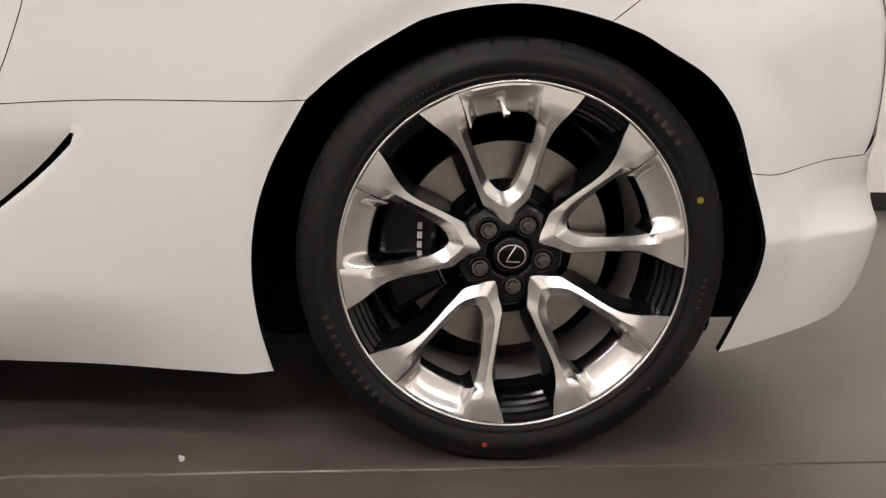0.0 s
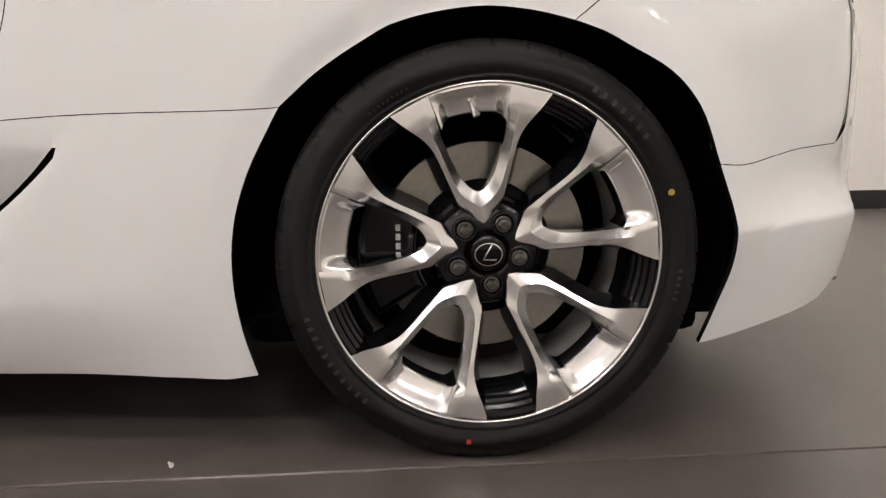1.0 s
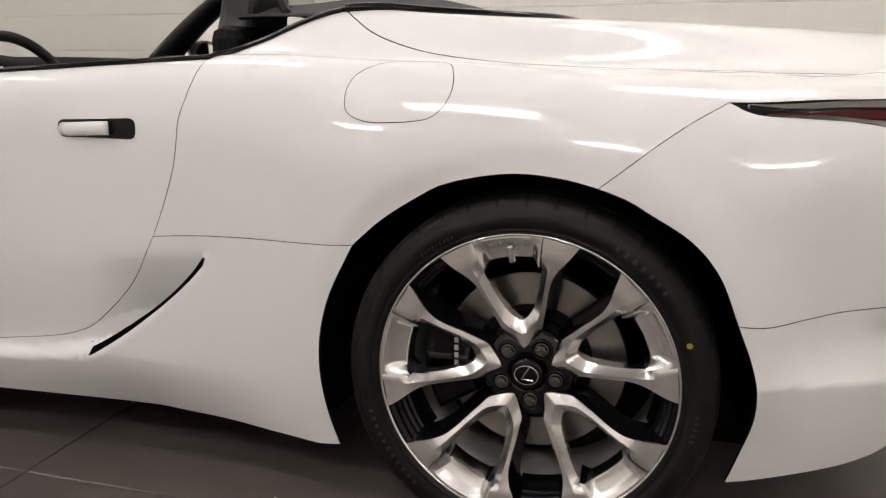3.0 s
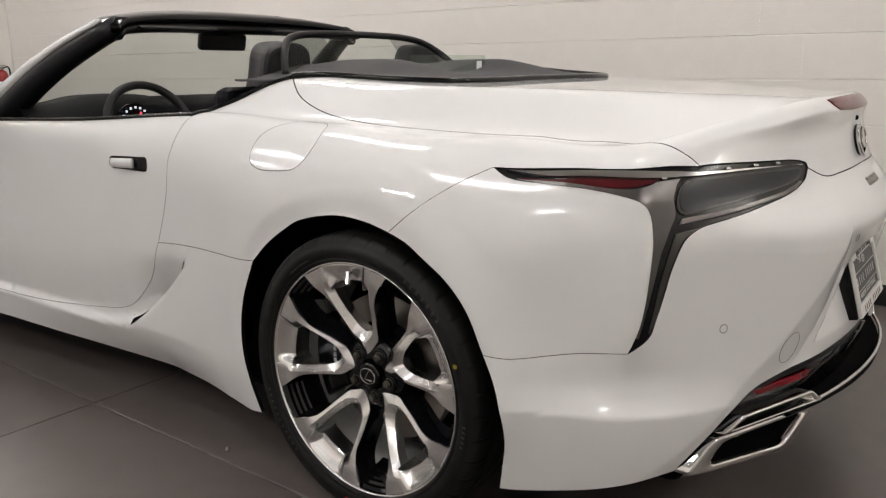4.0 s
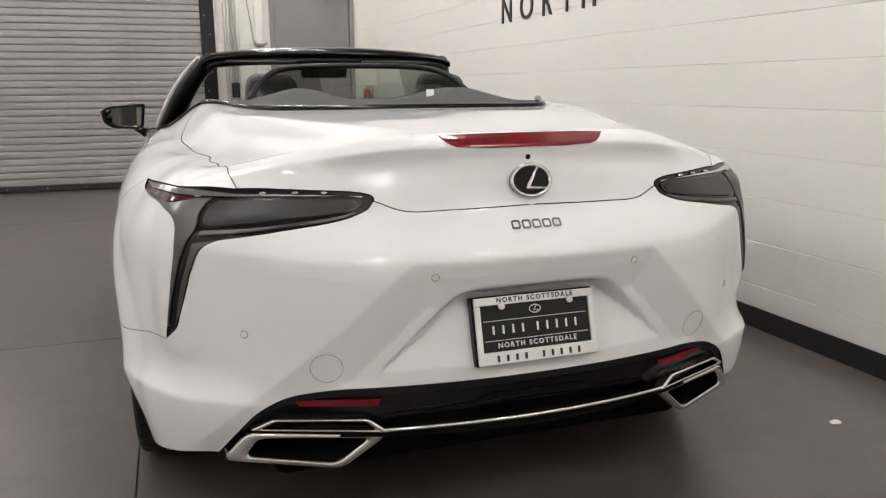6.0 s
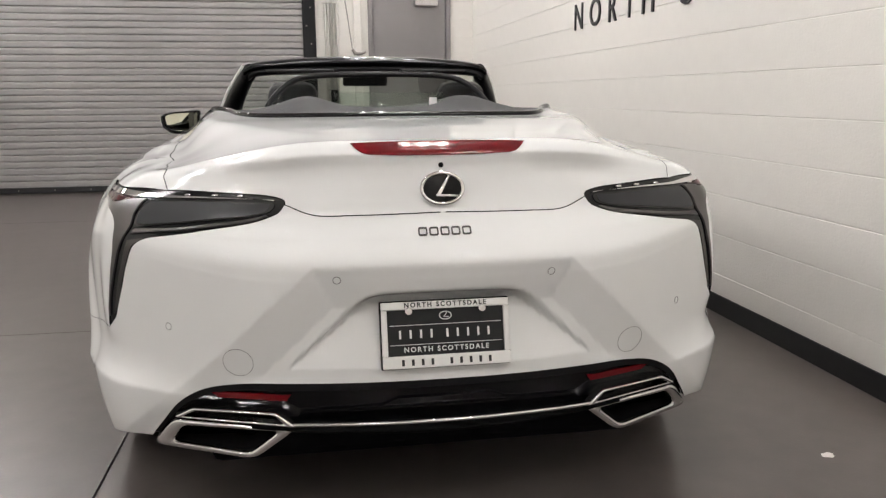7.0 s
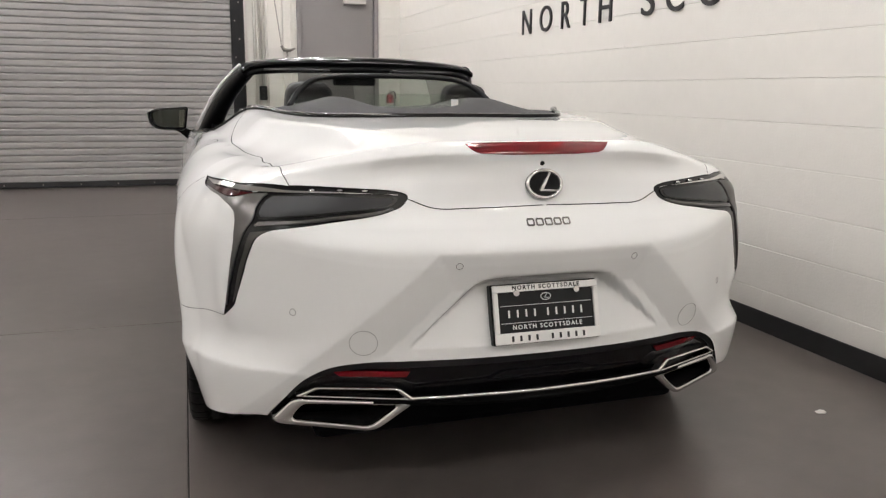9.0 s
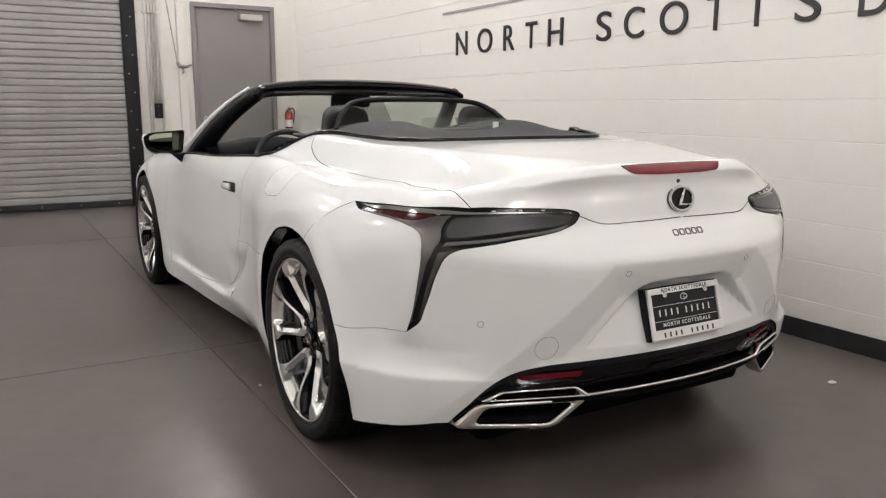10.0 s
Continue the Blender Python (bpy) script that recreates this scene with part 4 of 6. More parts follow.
# ---- details on the skin ----
def on_skin(w, y, z, lift=0.0, side=1):
    s, v = find(w, y, z)
    p, n = skin(s, v), skin_normal(s, v)
    if ((p - np.array((0, 1.3, 0.45))) * n).sum() < 0:
        n = -n
    p = p + n * lift
    return Vector((-side * p[0], p[1], p[2])), Vector((-side * n[0], n[1], n[2]))


def on_sv(q, lift=0.0, side=1):
    p, n = skin(q[0], q[1]), skin_normal(q[0], q[1])
    if ((p - np.array((0, 1.3, 0.45))) * n).sum() < 0:
        n = -n
    p = p + n * lift
    return Vector((-side * p[0], p[1], p[2]))


lamp_loop = outline(lamp_top_out, lamp_top_in, lamp_low, lamp_out)
LAMP_BASE = material("black_lamp_housing", (0.006, 0.006, 0.007), 0.12, ior=1.4)
LAMP_RED = material("deep_red_lens", (0.05, 0.003, 0.005), 0.12)
SATIN_SMOKE = material("satin_smoked_trim", (0.115, 0.108, 0.105), 0.30, 0.85, noise_scale=60, spread=0.05)
lens_loop = run_of([(0.698, -0.689, 0.8724), (0.652, -0.716, 0.8747), (0.545, -0.772, 0.8764), (0.442, -0.816, 0.8760), (0.398, -0.831, 0.8746), (0.393, -0.834, 0.8689), (0.405, -0.835, 0.8543), (0.430, -0.830, 0.8473), (0.553, -0.789, 0.8306), (0.663, -0.739, 0.8178), (0.730, -0.704, 0.8092), (0.739, -0.694, 0.8146), (0.734, -0.686, 0.8373), (0.717, -0.685, 0.8596)], 4)
glow_loop = run_of([(0.695, -0.692, 0.8690), (0.653, -0.717, 0.8706), (0.545, -0.773, 0.8731), (0.449, -0.815, 0.8719), (0.408, -0.829, 0.8721), (0.405, -0.832, 0.8664), (0.414, -0.832, 0.8559), (0.434, -0.828, 0.8492), (0.553, -0.787, 0.8343), (0.662, -0.738, 0.8210), (0.724, -0.704, 0.8153), (0.732, -0.697, 0.8194), (0.727, -0.689, 0.8406), (0.712, -0.688, 0.8588)], 4)
strip_loop = run_of([(0.851, -0.368, 0.8887), (0.829, -0.472, 0.8905), (0.784, -0.598, 0.8945), (0.725, -0.659, 0.8906), (0.649, -0.712, 0.8839), (0.543, -0.770, 0.8845), (0.430, -0.818, 0.8822), (0.392, -0.831, 0.8807)], 4)
strip_loop += run_of([(0.391, -0.832, 0.8788), (0.430, -0.818, 0.8822), (0.543, -0.771, 0.8814), (0.650, -0.714, 0.8787), (0.729, -0.663, 0.8782), (0.797, -0.590, 0.8812), (0.836, -0.475, 0.8792)], 4)
ridge_loop = run_of([(0.737, -0.702, 0.8030), (0.665, -0.744, 0.8079), (0.556, -0.794, 0.8212), (0.438, -0.831, 0.8389), (0.411, -0.836, 0.8458)], 4) + run_of([(0.410, -0.838, 0.8438), (0.441, -0.834, 0.8326), (0.557, -0.798, 0.8154), (0.667, -0.747, 0.8011), (0.748, -0.699, 0.7920)], 4)
spine_loop = run_of([(0.857, -0.398, 0.8712), (0.844, -0.475, 0.8696), (0.824, -0.557, 0.8634), (0.804, -0.616, 0.8604), (0.779, -0.641, 0.8650), (0.752, -0.654, 0.8720), (0.708, -0.680, 0.8749)], 4)
spine_loop += run_of([(0.722, -0.678, 0.8640), (0.741, -0.681, 0.8396), (0.750, -0.689, 0.8097), (0.770, -0.687, 0.7823), (0.787, -0.681, 0.7452), (0.803, -0.675, 0.6871), (0.816, -0.668, 0.6299), (0.825, -0.658, 0.5728)], 4)
spine_loop += run_of([(0.827, -0.655, 0.5728), (0.820, -0.665, 0.6299), (0.812, -0.669, 0.6871), (0.802, -0.669, 0.7437), (0.798, -0.666, 0.7788), (0.794, -0.659, 0.8083), (0.798, -0.648, 0.8304), (0.809, -0.628, 0.8431), (0.824, -0.572, 0.8551), (0.843, -0.506, 0.8623)], 4)
foot_loop = run_of([(0.760, -0.697, 0.7749), (0.775, -0.691, 0.7321), (0.790, -0.684, 0.6810), (0.802, -0.678, 0.6239), (0.810, -0.672, 0.5818)], 4) + run_of([(0.808, -0.673, 0.5818), (0.796, -0.682, 0.6149), (0.785, -0.688, 0.6600), (0.772, -0.694, 0.7051), (0.760, -0.701, 0.7382), (0.746, -0.710, 0.7643), (0.727, -0.720, 0.7752), (0.712, -0.728, 0.7828)], 4)
red_loop = run_of([(0.855, -0.396, 0.8738), (0.839, -0.479, 0.8748), (0.799, -0.592, 0.8781), (0.744, -0.655, 0.8758)], 4) + run_of([(0.770, -0.644, 0.8700), (0.797, -0.621, 0.8653), (0.810, -0.595, 0.8635), (0.828, -0.538, 0.8671), (0.847, -0.461, 0.8697)], 4)
for m in (1, -1):
    lamp = panel("tail_light", LAMP_BASE, car, lamp_loop, "smoked grey wrap-round tail light", mirror=m, lift=-0.003, depth=0.02, gap=0.001, step=0.012)
    lens = panel("lens", DARK_LENS, lamp, np.array(lens_loop), "dark smoked lens", mirror=m, lift=0.0005, depth=0.006, gap=0, step=0.010)
    panel("light_guide", GREY_LENS, lens, np.array(glow_loop), "dark grey unlit light guide", mirror=m, lift=0.0020, depth=0.003, gap=0, step=0.010)
    panel("red_lens", LAMP_RED, lamp, np.array(red_loop), "dark red lens", mirror=m, lift=0.0005, depth=0.006, gap=0, step=0.010)
    panel("foot_lens", LIGHT_TRIM, lamp, np.array(foot_loop), "grey lens running down", mirror=m, lift=0.0005, depth=0.006, gap=0, step=0.010)
    panel("spine_trim", SATIN_SMOKE, lamp, np.array(spine_loop), "satin smoked corner trim", mirror=m, lift=0.0020, depth=0.008, gap=0, step=0.010)
    panel("bright_strip", CHROME, lamp, np.array(strip_loop), "bright chrome strip along the top", mirror=m, lift=0.0030, depth=0.008, gap=0, step=0.008)
    panel("ridge", SATIN_SMOKE, lamp, np.array(ridge_loop), mirror=m, lift=0.0040, depth=0.009, gap=0, step=0.008)
    for w, y in ((0.745, -0.670), (0.60, -0.739), (0.53, -0.770), (0.47, -0.797)):
        o, n = on_skin(w, y, 0.8875, 0.002, m)
        bm = bmesh.new()
        bmesh.ops.create_icosphere(bm, subdivisions=2, radius=1)
        bmesh.ops.transform(bm, matrix=Matrix.Translation(o) @ Matrix.Diagonal((0.009, 0.006, 0.0035, 1)), verts=bm.verts)
        part("bright_stud", bm, CHROME, lamp, "small bright stud on the strip", smooth=True)

# high brake light under the lip


def tail_sv(x, z):
    """The (s, v) of a place on the tail near the middle."""
    q = -x
    return (q, 1 + 2 / math.pi * math.asin(float((z - start_z(q)) / (rim_z(q) - start_z(q)))))


brake = [tail_sv(-w, z) for w, z in ((0, 1.0130), (0.07, 1.0128), (0.15, 1.0120), (0.226, 1.0095), (0.217, 1.003), (0.208, 0.996), (0.195, 0.989), (0.178, 0.9855), (0.1, 0.983), (0, 0.983))]
panel("brake_light", RED_LENS, car, np.array(brake), "dark red strip brake light", whole=True, lift=0.003, gap=0, depth=0.008, step=0.012)

# valance, reflectors, exhausts
VAL_LOW = run_of([(0.733, -0.712, 0.265), (0.68, -0.755, 0.258), (0.56, -0.81, 0.272), (0.42, -0.86, 0.31), (0.36, -0.875, 0.320), (0.2, -0.91, 0.326), (0, -0.92, 0.328)])
valance_mid = [find(*(skin(q[0], q[1]) - np.array((0.0, 0.0, 0.020 if k > 6 else 0.003 * k)))) for k, q in enumerate(valance_top)]
for q in valance_mid:
    q[0] = max(q[0], 0)
valance_mid[-1][0] = 0
panel("valance", GLOSS_BLACK, car, outline(back(VAL_LOW), valance_top, straight(C_VAL, VAL_LOW[-1])), "gloss black rear valance", whole=True, step=0.014, lift=-0.013, gap=0.0, depth=0.004)
panel("valance_lip", TRIM_BLACK, car, outline(valance_top[6:], straight(C_VAL, valance_mid[-1]), back(valance_mid[6:]), straight(valance_mid[6], valance_top[6])), "satin black upper edge of the valance", whole=True, step=0.012, lift=-0.006, gap=0.0, depth=0.008)
refl = run_of([(0.575, -0.845, 0.405), (0.48, -0.88, 0.412), (0.380, -0.91, 0.415)], 4) + run_of([(0.390, -0.91, 0.400), (0.48, -0.88, 0.397), (0.562, -0.85, 0.391)], 4)
for m in (1, -1):
    panel("reflector", RED_LENS, car, np.array(refl), "red rear reflector", mirror=m, lift=-0.0045, gap=0, depth=0.006, step=0.012)


step_loop = run_of([(0, -0.93, 0.404), (0.06, -0.93, 0.404), (0.118, -0.925, 0.403)], 4) + run_of([(0.165, -0.92, 0.382), (0.08, -0.93, 0.381), (0, -0.93, 0.381)], 4)
for q in step_loop:
    q[0] = max(q[0], 0)
step_loop[0][0] = step_loop[-1][0] = 0
panel("valance_step", GLOSS_BLACK, car, np.array(step_loop), "gloss black raised step of the valance", whole=True, lift=-0.004, gap=0, depth=0.010, step=0.012)


def tail_y(w):
    return -0.962 + 0.43 * w * w


def rounded(points, r, seg=4):
    """A closed outline with rounded corners."""
    out = []
    n = len(points)
    for i in range(n):
        p, a, b = (Vector(points[k % n]) for k in (i, i - 1, i + 1))
        u, v = (a - p).normalized(), (b - p).normalized()
        for k in range(seg + 1):
            t = k / seg
            out.append(tuple((1 - t) ** 2 * (p + u * r) + 2 * t * (1 - t) * p + t * t * (p + v * r)))
    return out


def finisher(outer, inner, m, deep, lips, mat, name, label, r=0.016, tub=0.0):
    """A frame between two outlines in (half-width, height), lying on the tail, with a dark hollow."""
    a, b = ([Vector(p) for p in rounded(c, q)] for c, q in ((outer, r), (inner, r * 0.8)))
    bm = bmesh.new()
    loops = []
    for f, back_off in ((0, deep), (0, 0.006), (0.06, 0.0015), (0.18, 0.0), (0.5, -0.0015), (0.82, 0.0), (0.94, 0.0015), (1.0, 0.006), (1.0, deep)):
        loops.append([bm.verts.new((-m * q.x, tail_y(q.x) + lips + back_off, q.y)) for q in (p.lerp(k, f) for p, k in zip(a, b))])
    n = len(a)
    for p, q in zip(loops, loops[1:]):
        for i in range(n):
            bm.faces.new((p[i], p[(i + 1) % n], q[(i + 1) % n], q[i]))
    bmesh.ops.recalc_face_normals(bm, faces=bm.faces)
    ob = part(name, bm, mat, car, label, smooth=True)
    if tub:
        bm = bmesh.new()
        mid = sum(b, Vector((0, 0))) / n
        rows = [[bm.verts.new((-m * q.x, tail_y(q.x) + lips + d, q.y)) for q in (p.lerp(mid, k) for p in b)] for k, d in ((0.015, 0.012), (0.03, tub), )]
        for i in range(n):
            bm.faces.new((rows[0][i], rows[0][(i + 1) % n], rows[1][(i + 1) % n], rows[1][i]))
        bm.faces.new(rows[1])
        part("dark_inside", bm, MATTE_BLACK, ob)
    return ob


# Even matte near-black for the exhaust hollows and the diffuser.
MATTE_BLACK = material("matte_black", (0.004, 0.004, 0.004), 0.9, ior=1.1)
for m in (1, -1):
    finisher([(0.730, 0.252), (0.668, 0.330), (0.362, 0.336), (0.466, 0.250)], [(0.676, 0.268), (0.645, 0.316), (0.403, 0.327), (0.476, 0.264)], m, 0.05, -0.002, CHROME, "exhaust_tip", "chrome trapezoid exhaust tip", 0.026, 0.10)
    finisher([(0.666, 0.339), (0.614, 0.371), (0.409, 0.379), (0.360, 0.3445)], [(0.640, 0.345), (0.606, 0.365), (0.416, 0.372), (0.392, 0.351)], m, 0.03, -0.014, CHROME, "vent_frame", "thin chrome frame over the exhaust", 0.009)
line = [(x / 40 * 0.375, tail_y(abs(x / 40 * 0.375)) - 0.009, 0.360 - 0.011 * abs(x / 40) ** 2) for x in range(-40, 41)]
part("chrome_bar", tube(line, 0.0048, 8), CHROME, car, "thin chrome bar across the tail", smooth=True)
bm = bmesh.new()
rows = []
for x in range(-24, 25):
    w = x / 24 * 0.47
    rows.append([bm.verts.new((w, tail_y(abs(w)) + d, z)) for d, z in ((0.05, 0.345), (-0.004, 0.340), (-0.008, 0.335), (-0.002, 0.329), (0.02, 0.318), (0.10, 0.29), (0.30, 0.22))])
for p, q in zip(rows, rows[1:]):
    for k in range(len(p) - 1):
        bm.faces.new((p[k], q[k], q[k + 1], p[k + 1]))
part("diffuser", bm, MATTE_BLACK, car, "black diffuser under the tail", smooth=True)
part("undertray", box((-0.66, -0.62, 0.22), (0.66, -0.42, 0.36), 0.03), DARK, car)

# rings of the parking sensors and the tow cap
RING = material("dark_ring", (0.16, 0.155, 0.15), 0.5)
for m in (1, -1):
    for (w, y, z), r, t in (((0.663, -0.772, 0.57), 0.0090, 0.0008), ((0.256, -0.939, 0.705), 0.0090, 0.0008), ((0.495, -0.869, 0.497), 0.037, 0.0006)):
        o, n = on_skin(w, y, z, 0.0, m)
        a = n.orthogonal().normalized()
        b = n.cross(a)
        ring = []
        for k in range(36):
            p = o + (a * math.cos(k * math.pi / 18) + b * math.sin(k * math.pi / 18)) * r
            ring.append(on_skin(abs(p.x), p.y, p.z, 0.0003, m)[0])
        part("sensor_ring" if r < 0.02 else "tow_cap_ring", tube(ring, t, 5, closed=True), RING, car)

# emblem, badge and camera on the lid
o, n = on_skin(0, -0.887, 0.906)
tilt = Matrix.Translation(o) @ n.to_track_quat("Y", "Z").to_matrix().to_4x4()


def oval(a, b, count=48):
    return [(a * math.cos(2 * math.pi * k / count), b * math.sin(2 * math.pi * k / count)) for k in range(count)]


def at(bm, m):
    bmesh.ops.transform(bm, matrix=m, verts=bm.verts)
    return bm


emblem = part("emblem", at(prism(oval(0.0525, 0.0400), 0.008, 0.003, 2, "y"), tilt), GLOSS_BLACK, car, "black oval emblem with a chrome rim", smooth=False)
bm = tube([(x, 0.009, z) for x, z in oval(0.0492, 0.0368)], 0.0050, 8, closed=True)
tube([(-0.017, 0.009, 0.029), (0.011, 0.009, -0.017), (-0.036, 0.009, -0.019)], [0.0048, 0.0080, 0.0048], 8, bm=bm)
part("emblem_rim", at(bm, tilt), CHROME, emblem, "chrome rim and slanting bar", smooth=True)

for k in range(5):
    x = -0.0535 + 0.0268 * k
    rim, hole = (np.array([tail_sv(x + a, 0.808 + b) for a, b in rounded(c, r)]) for c, r in (
        ([(-0.0110, -0.0090), (0.0110, -0.0090), (0.0110, 0.0090), (-0.0110, 0.0090)], 0.005),
        ([(-0.0078, -0.0058), (0.0078, -0.0058), (0.0078, 0.0058), (-0.0078, 0.0058)], 0.003)))
    panel("badge_shape", SMOKE_CHROME, car, rim, "small chrome badge shape", holes=(hole,), lift=0.003, gap=0, depth=0.004, step=0.004)
o, n = on_skin(0, -0.87, 0.959)
bm = bmesh.new()
bmesh.ops.create_uvsphere(bm, u_segments=16, v_segments=8, radius=0.0065)
part("camera_eye", at(bm, Matrix.Translation(o)), GLOSS_BLACK, car, "small black rear camera", smooth=True)


def letters(text, size, mat, parent, m, name, label="", thick=0.001, spacing=1.0, align="CENTER", bold=0.0):
    """Words as a mesh, standing in the plane of m: x along the line, y up, z out."""
    cu = bpy.data.curves.new(name, "FONT")
    cu.body, cu.size, cu.extrude, cu.align_x, cu.space_character = text, size, thick, align, spacing
    cu.offset = bold
    ob = bpy.data.objects.new(name, cu)
    me = bpy.data.meshes.new_from_object(ob)
    bpy.data.objects.remove(ob)
    bm = bmesh.new()
    bm.from_mesh(me)
    at(bm, m)
    return part(name, bm, mat, parent, label)


# number plate with its frame
PLATE_W = material("white_print", (0.75, 0.75, 0.74), 0.4)
FRAME = material("silver_plate_frame", (0.80, 0.79, 0.77), 0.3, 0.25)
top, bot = Vector((0, -0.903, 0.638)), Vector((0, -0.945, 0.484))
up = (top - bot).normalized()
outn = Vector((1, 0, 0)).cross(up)
pm = Matrix((((1, 0, 0, 0), (0, up.y, outn.y, (top.y + bot.y) / 2), (0, up.z, outn.z, (top.z + bot.z) / 2), (0, 0, 0, 1))))
plate = thing("license_plate", "black dealer plate with pale bars in a silver frame", "license plate")
bm = bmesh.new()
hw, hh = 0.155, 0.079
for lo, hi in (((-hw, hh - 0.019, 0), (hw, hh, 0.010)), ((-hw, -hh, 0), (hw, -hh + 0.030, 0.010)), ((-hw, -hh + 0.030, 0), (-hw + 0.014, hh - 0.019, 0.010)), ((hw - 0.014, -hh + 0.030, 0), (hw, hh - 0.019, 0.010))):
    box(lo, hi, 0.0025, 2, bm=bm)
part("frame", at(bm, pm), FRAME, plate, "silver plate frame")
part("holder", at(box((-hw - 0.003, -hh - 0.002, -0.03), (hw + 0.003, hh + 0.003, -0.001), 0.004), pm), GLOSS_BLACK, plate)
part("plate", at(box((-hw + 0.012, -hh + 0.028, 0.0), (hw - 0.012, hh - 0.017, 0.004), 0.001, 1), pm), material("plate_black", (0.008, 0.008, 0.009), 0.32, ior=1.35), plate, "plain black plate")
bm = bmesh.new()
box((-0.135, 0.0225, 0.0042), (0.135, 0.0238, 0.0052), bm=bm)
box((-0.135, -0.0225, 0.0042), (0.135, -0.0238, 0.0052), bm=bm)
for x0, count in ((-0.117, 4), (-0.003, 5)):
    for k in range(count):
        box((x0 + k * 0.0252 + 0.0035, -0.0085, 0.0042), (x0 + k * 0.0252 + 0.0085, 0.0115, 0.0050), bm=bm)
tube([(a * 0.72, 0.043 + b * 0.62, 0.0045) for a, b in oval(0.020, 0.015, 30)], 0.0012, 5, bm=bm, closed=True)
tube([(0.004, 0.050, 0.0045), (-0.004, 0.040, 0.0045), (0.008, 0.039, 0.0045)], 0.0012, 5, bm=bm)
part("plate_print", at(bm, pm), PLATE_W, plate, "pale printed bars")
letters("NORTH SCOTTSDALE", 0.0165, PLATE_W, plate, pm @ pose(0, -0.0405, 0.0045), "plate_lettering", "small white capital words", 0.0004, 1.35, bold=0.0003)
letters("NORTH SCOTTSDALE", 0.0155, LETTER, plate, pm @ pose(0, 0.0655, 0.0102), "frame_lettering", "small black capital words", 0.0006, 1.4, bold=0.0005)
for x0, count in ((-0.112, 4), (0.004, 5)):
    for k in range(count):
        part("frame_bar", at(box((x0 + k * 0.0235 + 0.002, -0.0725, 0.0102), (x0 + k * 0.0235 + 0.0085, -0.0575, 0.0108)), pm), LETTER, plate)
for sx in (-1, 1):
    part("screw_cover", at(disc(0.009, 0, sides=20, thick=0.004, bevel=0.0012), pm @ pose(sx * 0.089, 0.056, 0.0105, 0, -90, 0)), CHROME, plate, "small chrome screw cover")

# door handles
for m in (1, -1):
    bm = bmesh.new()
    ob_pts = rounded([(0.842, 0.801), (0.842, 0.846), (1.036, 0.840), (1.036, 0.803)], 0.018)
    recess = [find(float(base_w(s_side(y))), y, z) for y, z in ob_pts]
    panel("handle_recess", GLOSS_BLACK, car, np.array(recess), "black handle recess", mirror=m, lift=0.0012, gap=0, depth=0.002, step=0.01)
    path = [(-m * (float(base_w(s_side(y))) + dx), y, z) for y, z, dx in ((1.022, 0.820, 0.0), (1.005, 0.820, 0.010), (0.965, 0.822, 0.014), (0.915, 0.824, 0.015), (0.903, 0.824, 0.011))]
    bm = tube(path, 0.015, 12)
    for v in bm.verts:
        c = float(base_w(s_side(v.co.y)))
        v.co.x = -m * (c + (abs(v.co.x) - c) * 0.6)
    part("door_handle", bm, PAINT, car, "body-coloured flush door handle", smooth=True)

# ---- open cabin ----
def sheet(name, loop, height, mat, parent, label="", step=0.03, thick=0.006, **more):
    """A soft cover inside a plan outline, its height given by a function."""
    loop = np.array(loop)
    lo, hi = loop.min(0), loop.max(0)
    gx, gy = np.meshgrid(np.arange(lo[0], hi[0], step), np.arange(lo[1], hi[1], step), indexing="ij")
    g = np.stack([gx.ravel(), gy.ravel()], -1)
    g = g[inside(loop, g)]
    d = np.sqrt(((g[:, None] - loop[None]) ** 2).sum(-1)).min(1)
    g = g[d > step * 0.4]
    n = len(loop)
    vs, es, fs = delaunay_2d_cdt([Vector(p) for p in np.concatenate([loop, g])], [(i, (i + 1) % n) for i in range(n)], [], 0, 1e-6)[:3]
    v2 = np.array([tuple(v) for v in vs])
    tri = np.array([f for f in fs if len(f) == 3])
    tri = tri[inside(loop, v2[tri].mean(1))]
    bm = bmesh.new()
    vv = [bm.verts.new((x, y, height(x, y))) for x, y in v2]
    for t in tri:
        bm.faces.new([vv[i] for i in t])
    bmesh.ops.recalc_face_normals(bm, faces=bm.faces)
    if sum(f.normal.z for f in bm.faces) < 0:
        bmesh.ops.reverse_faces(bm, faces=bm.faces)
    made = bmesh.ops.extrude_face_region(bm, geom=[e for e in bm.edges if len(e.link_faces) == 1])
    for v in made["geom"]:
        if isinstance(v, bmesh.types.BMVert):
            v.co.z -= thick
    return part(name, bm, mat, parent, label, smooth=True, **more)


edge_half = [skin(q[0], q[1]) for q in cover_edge]
edge_half = [(p[0], p[1], p[2]) for p in edge_half]
EDGE_Z = smooth_curve([0, 0.3, 0.57, 0.655, 0.75], [edge_half[-1][2], 1.053, 1.055, 1.058, 1.056])
side_front = [(0.685, 0.55), (0.69, 0.62), (0.67, 0.70), (0.60, 0.75), (0.3, 0.78), (0, 0.785)]
half_loop = [(p[0], p[1]) for p in edge_half[::-1]] + [tuple(p) for p in spline([edge_half[0][:2]] + side_front, 4)[1:]]
cover_loop = [(-x, y) for x, y in half_loop] + [(x, y) for x, y in half_loop[::-1]][1:-1]


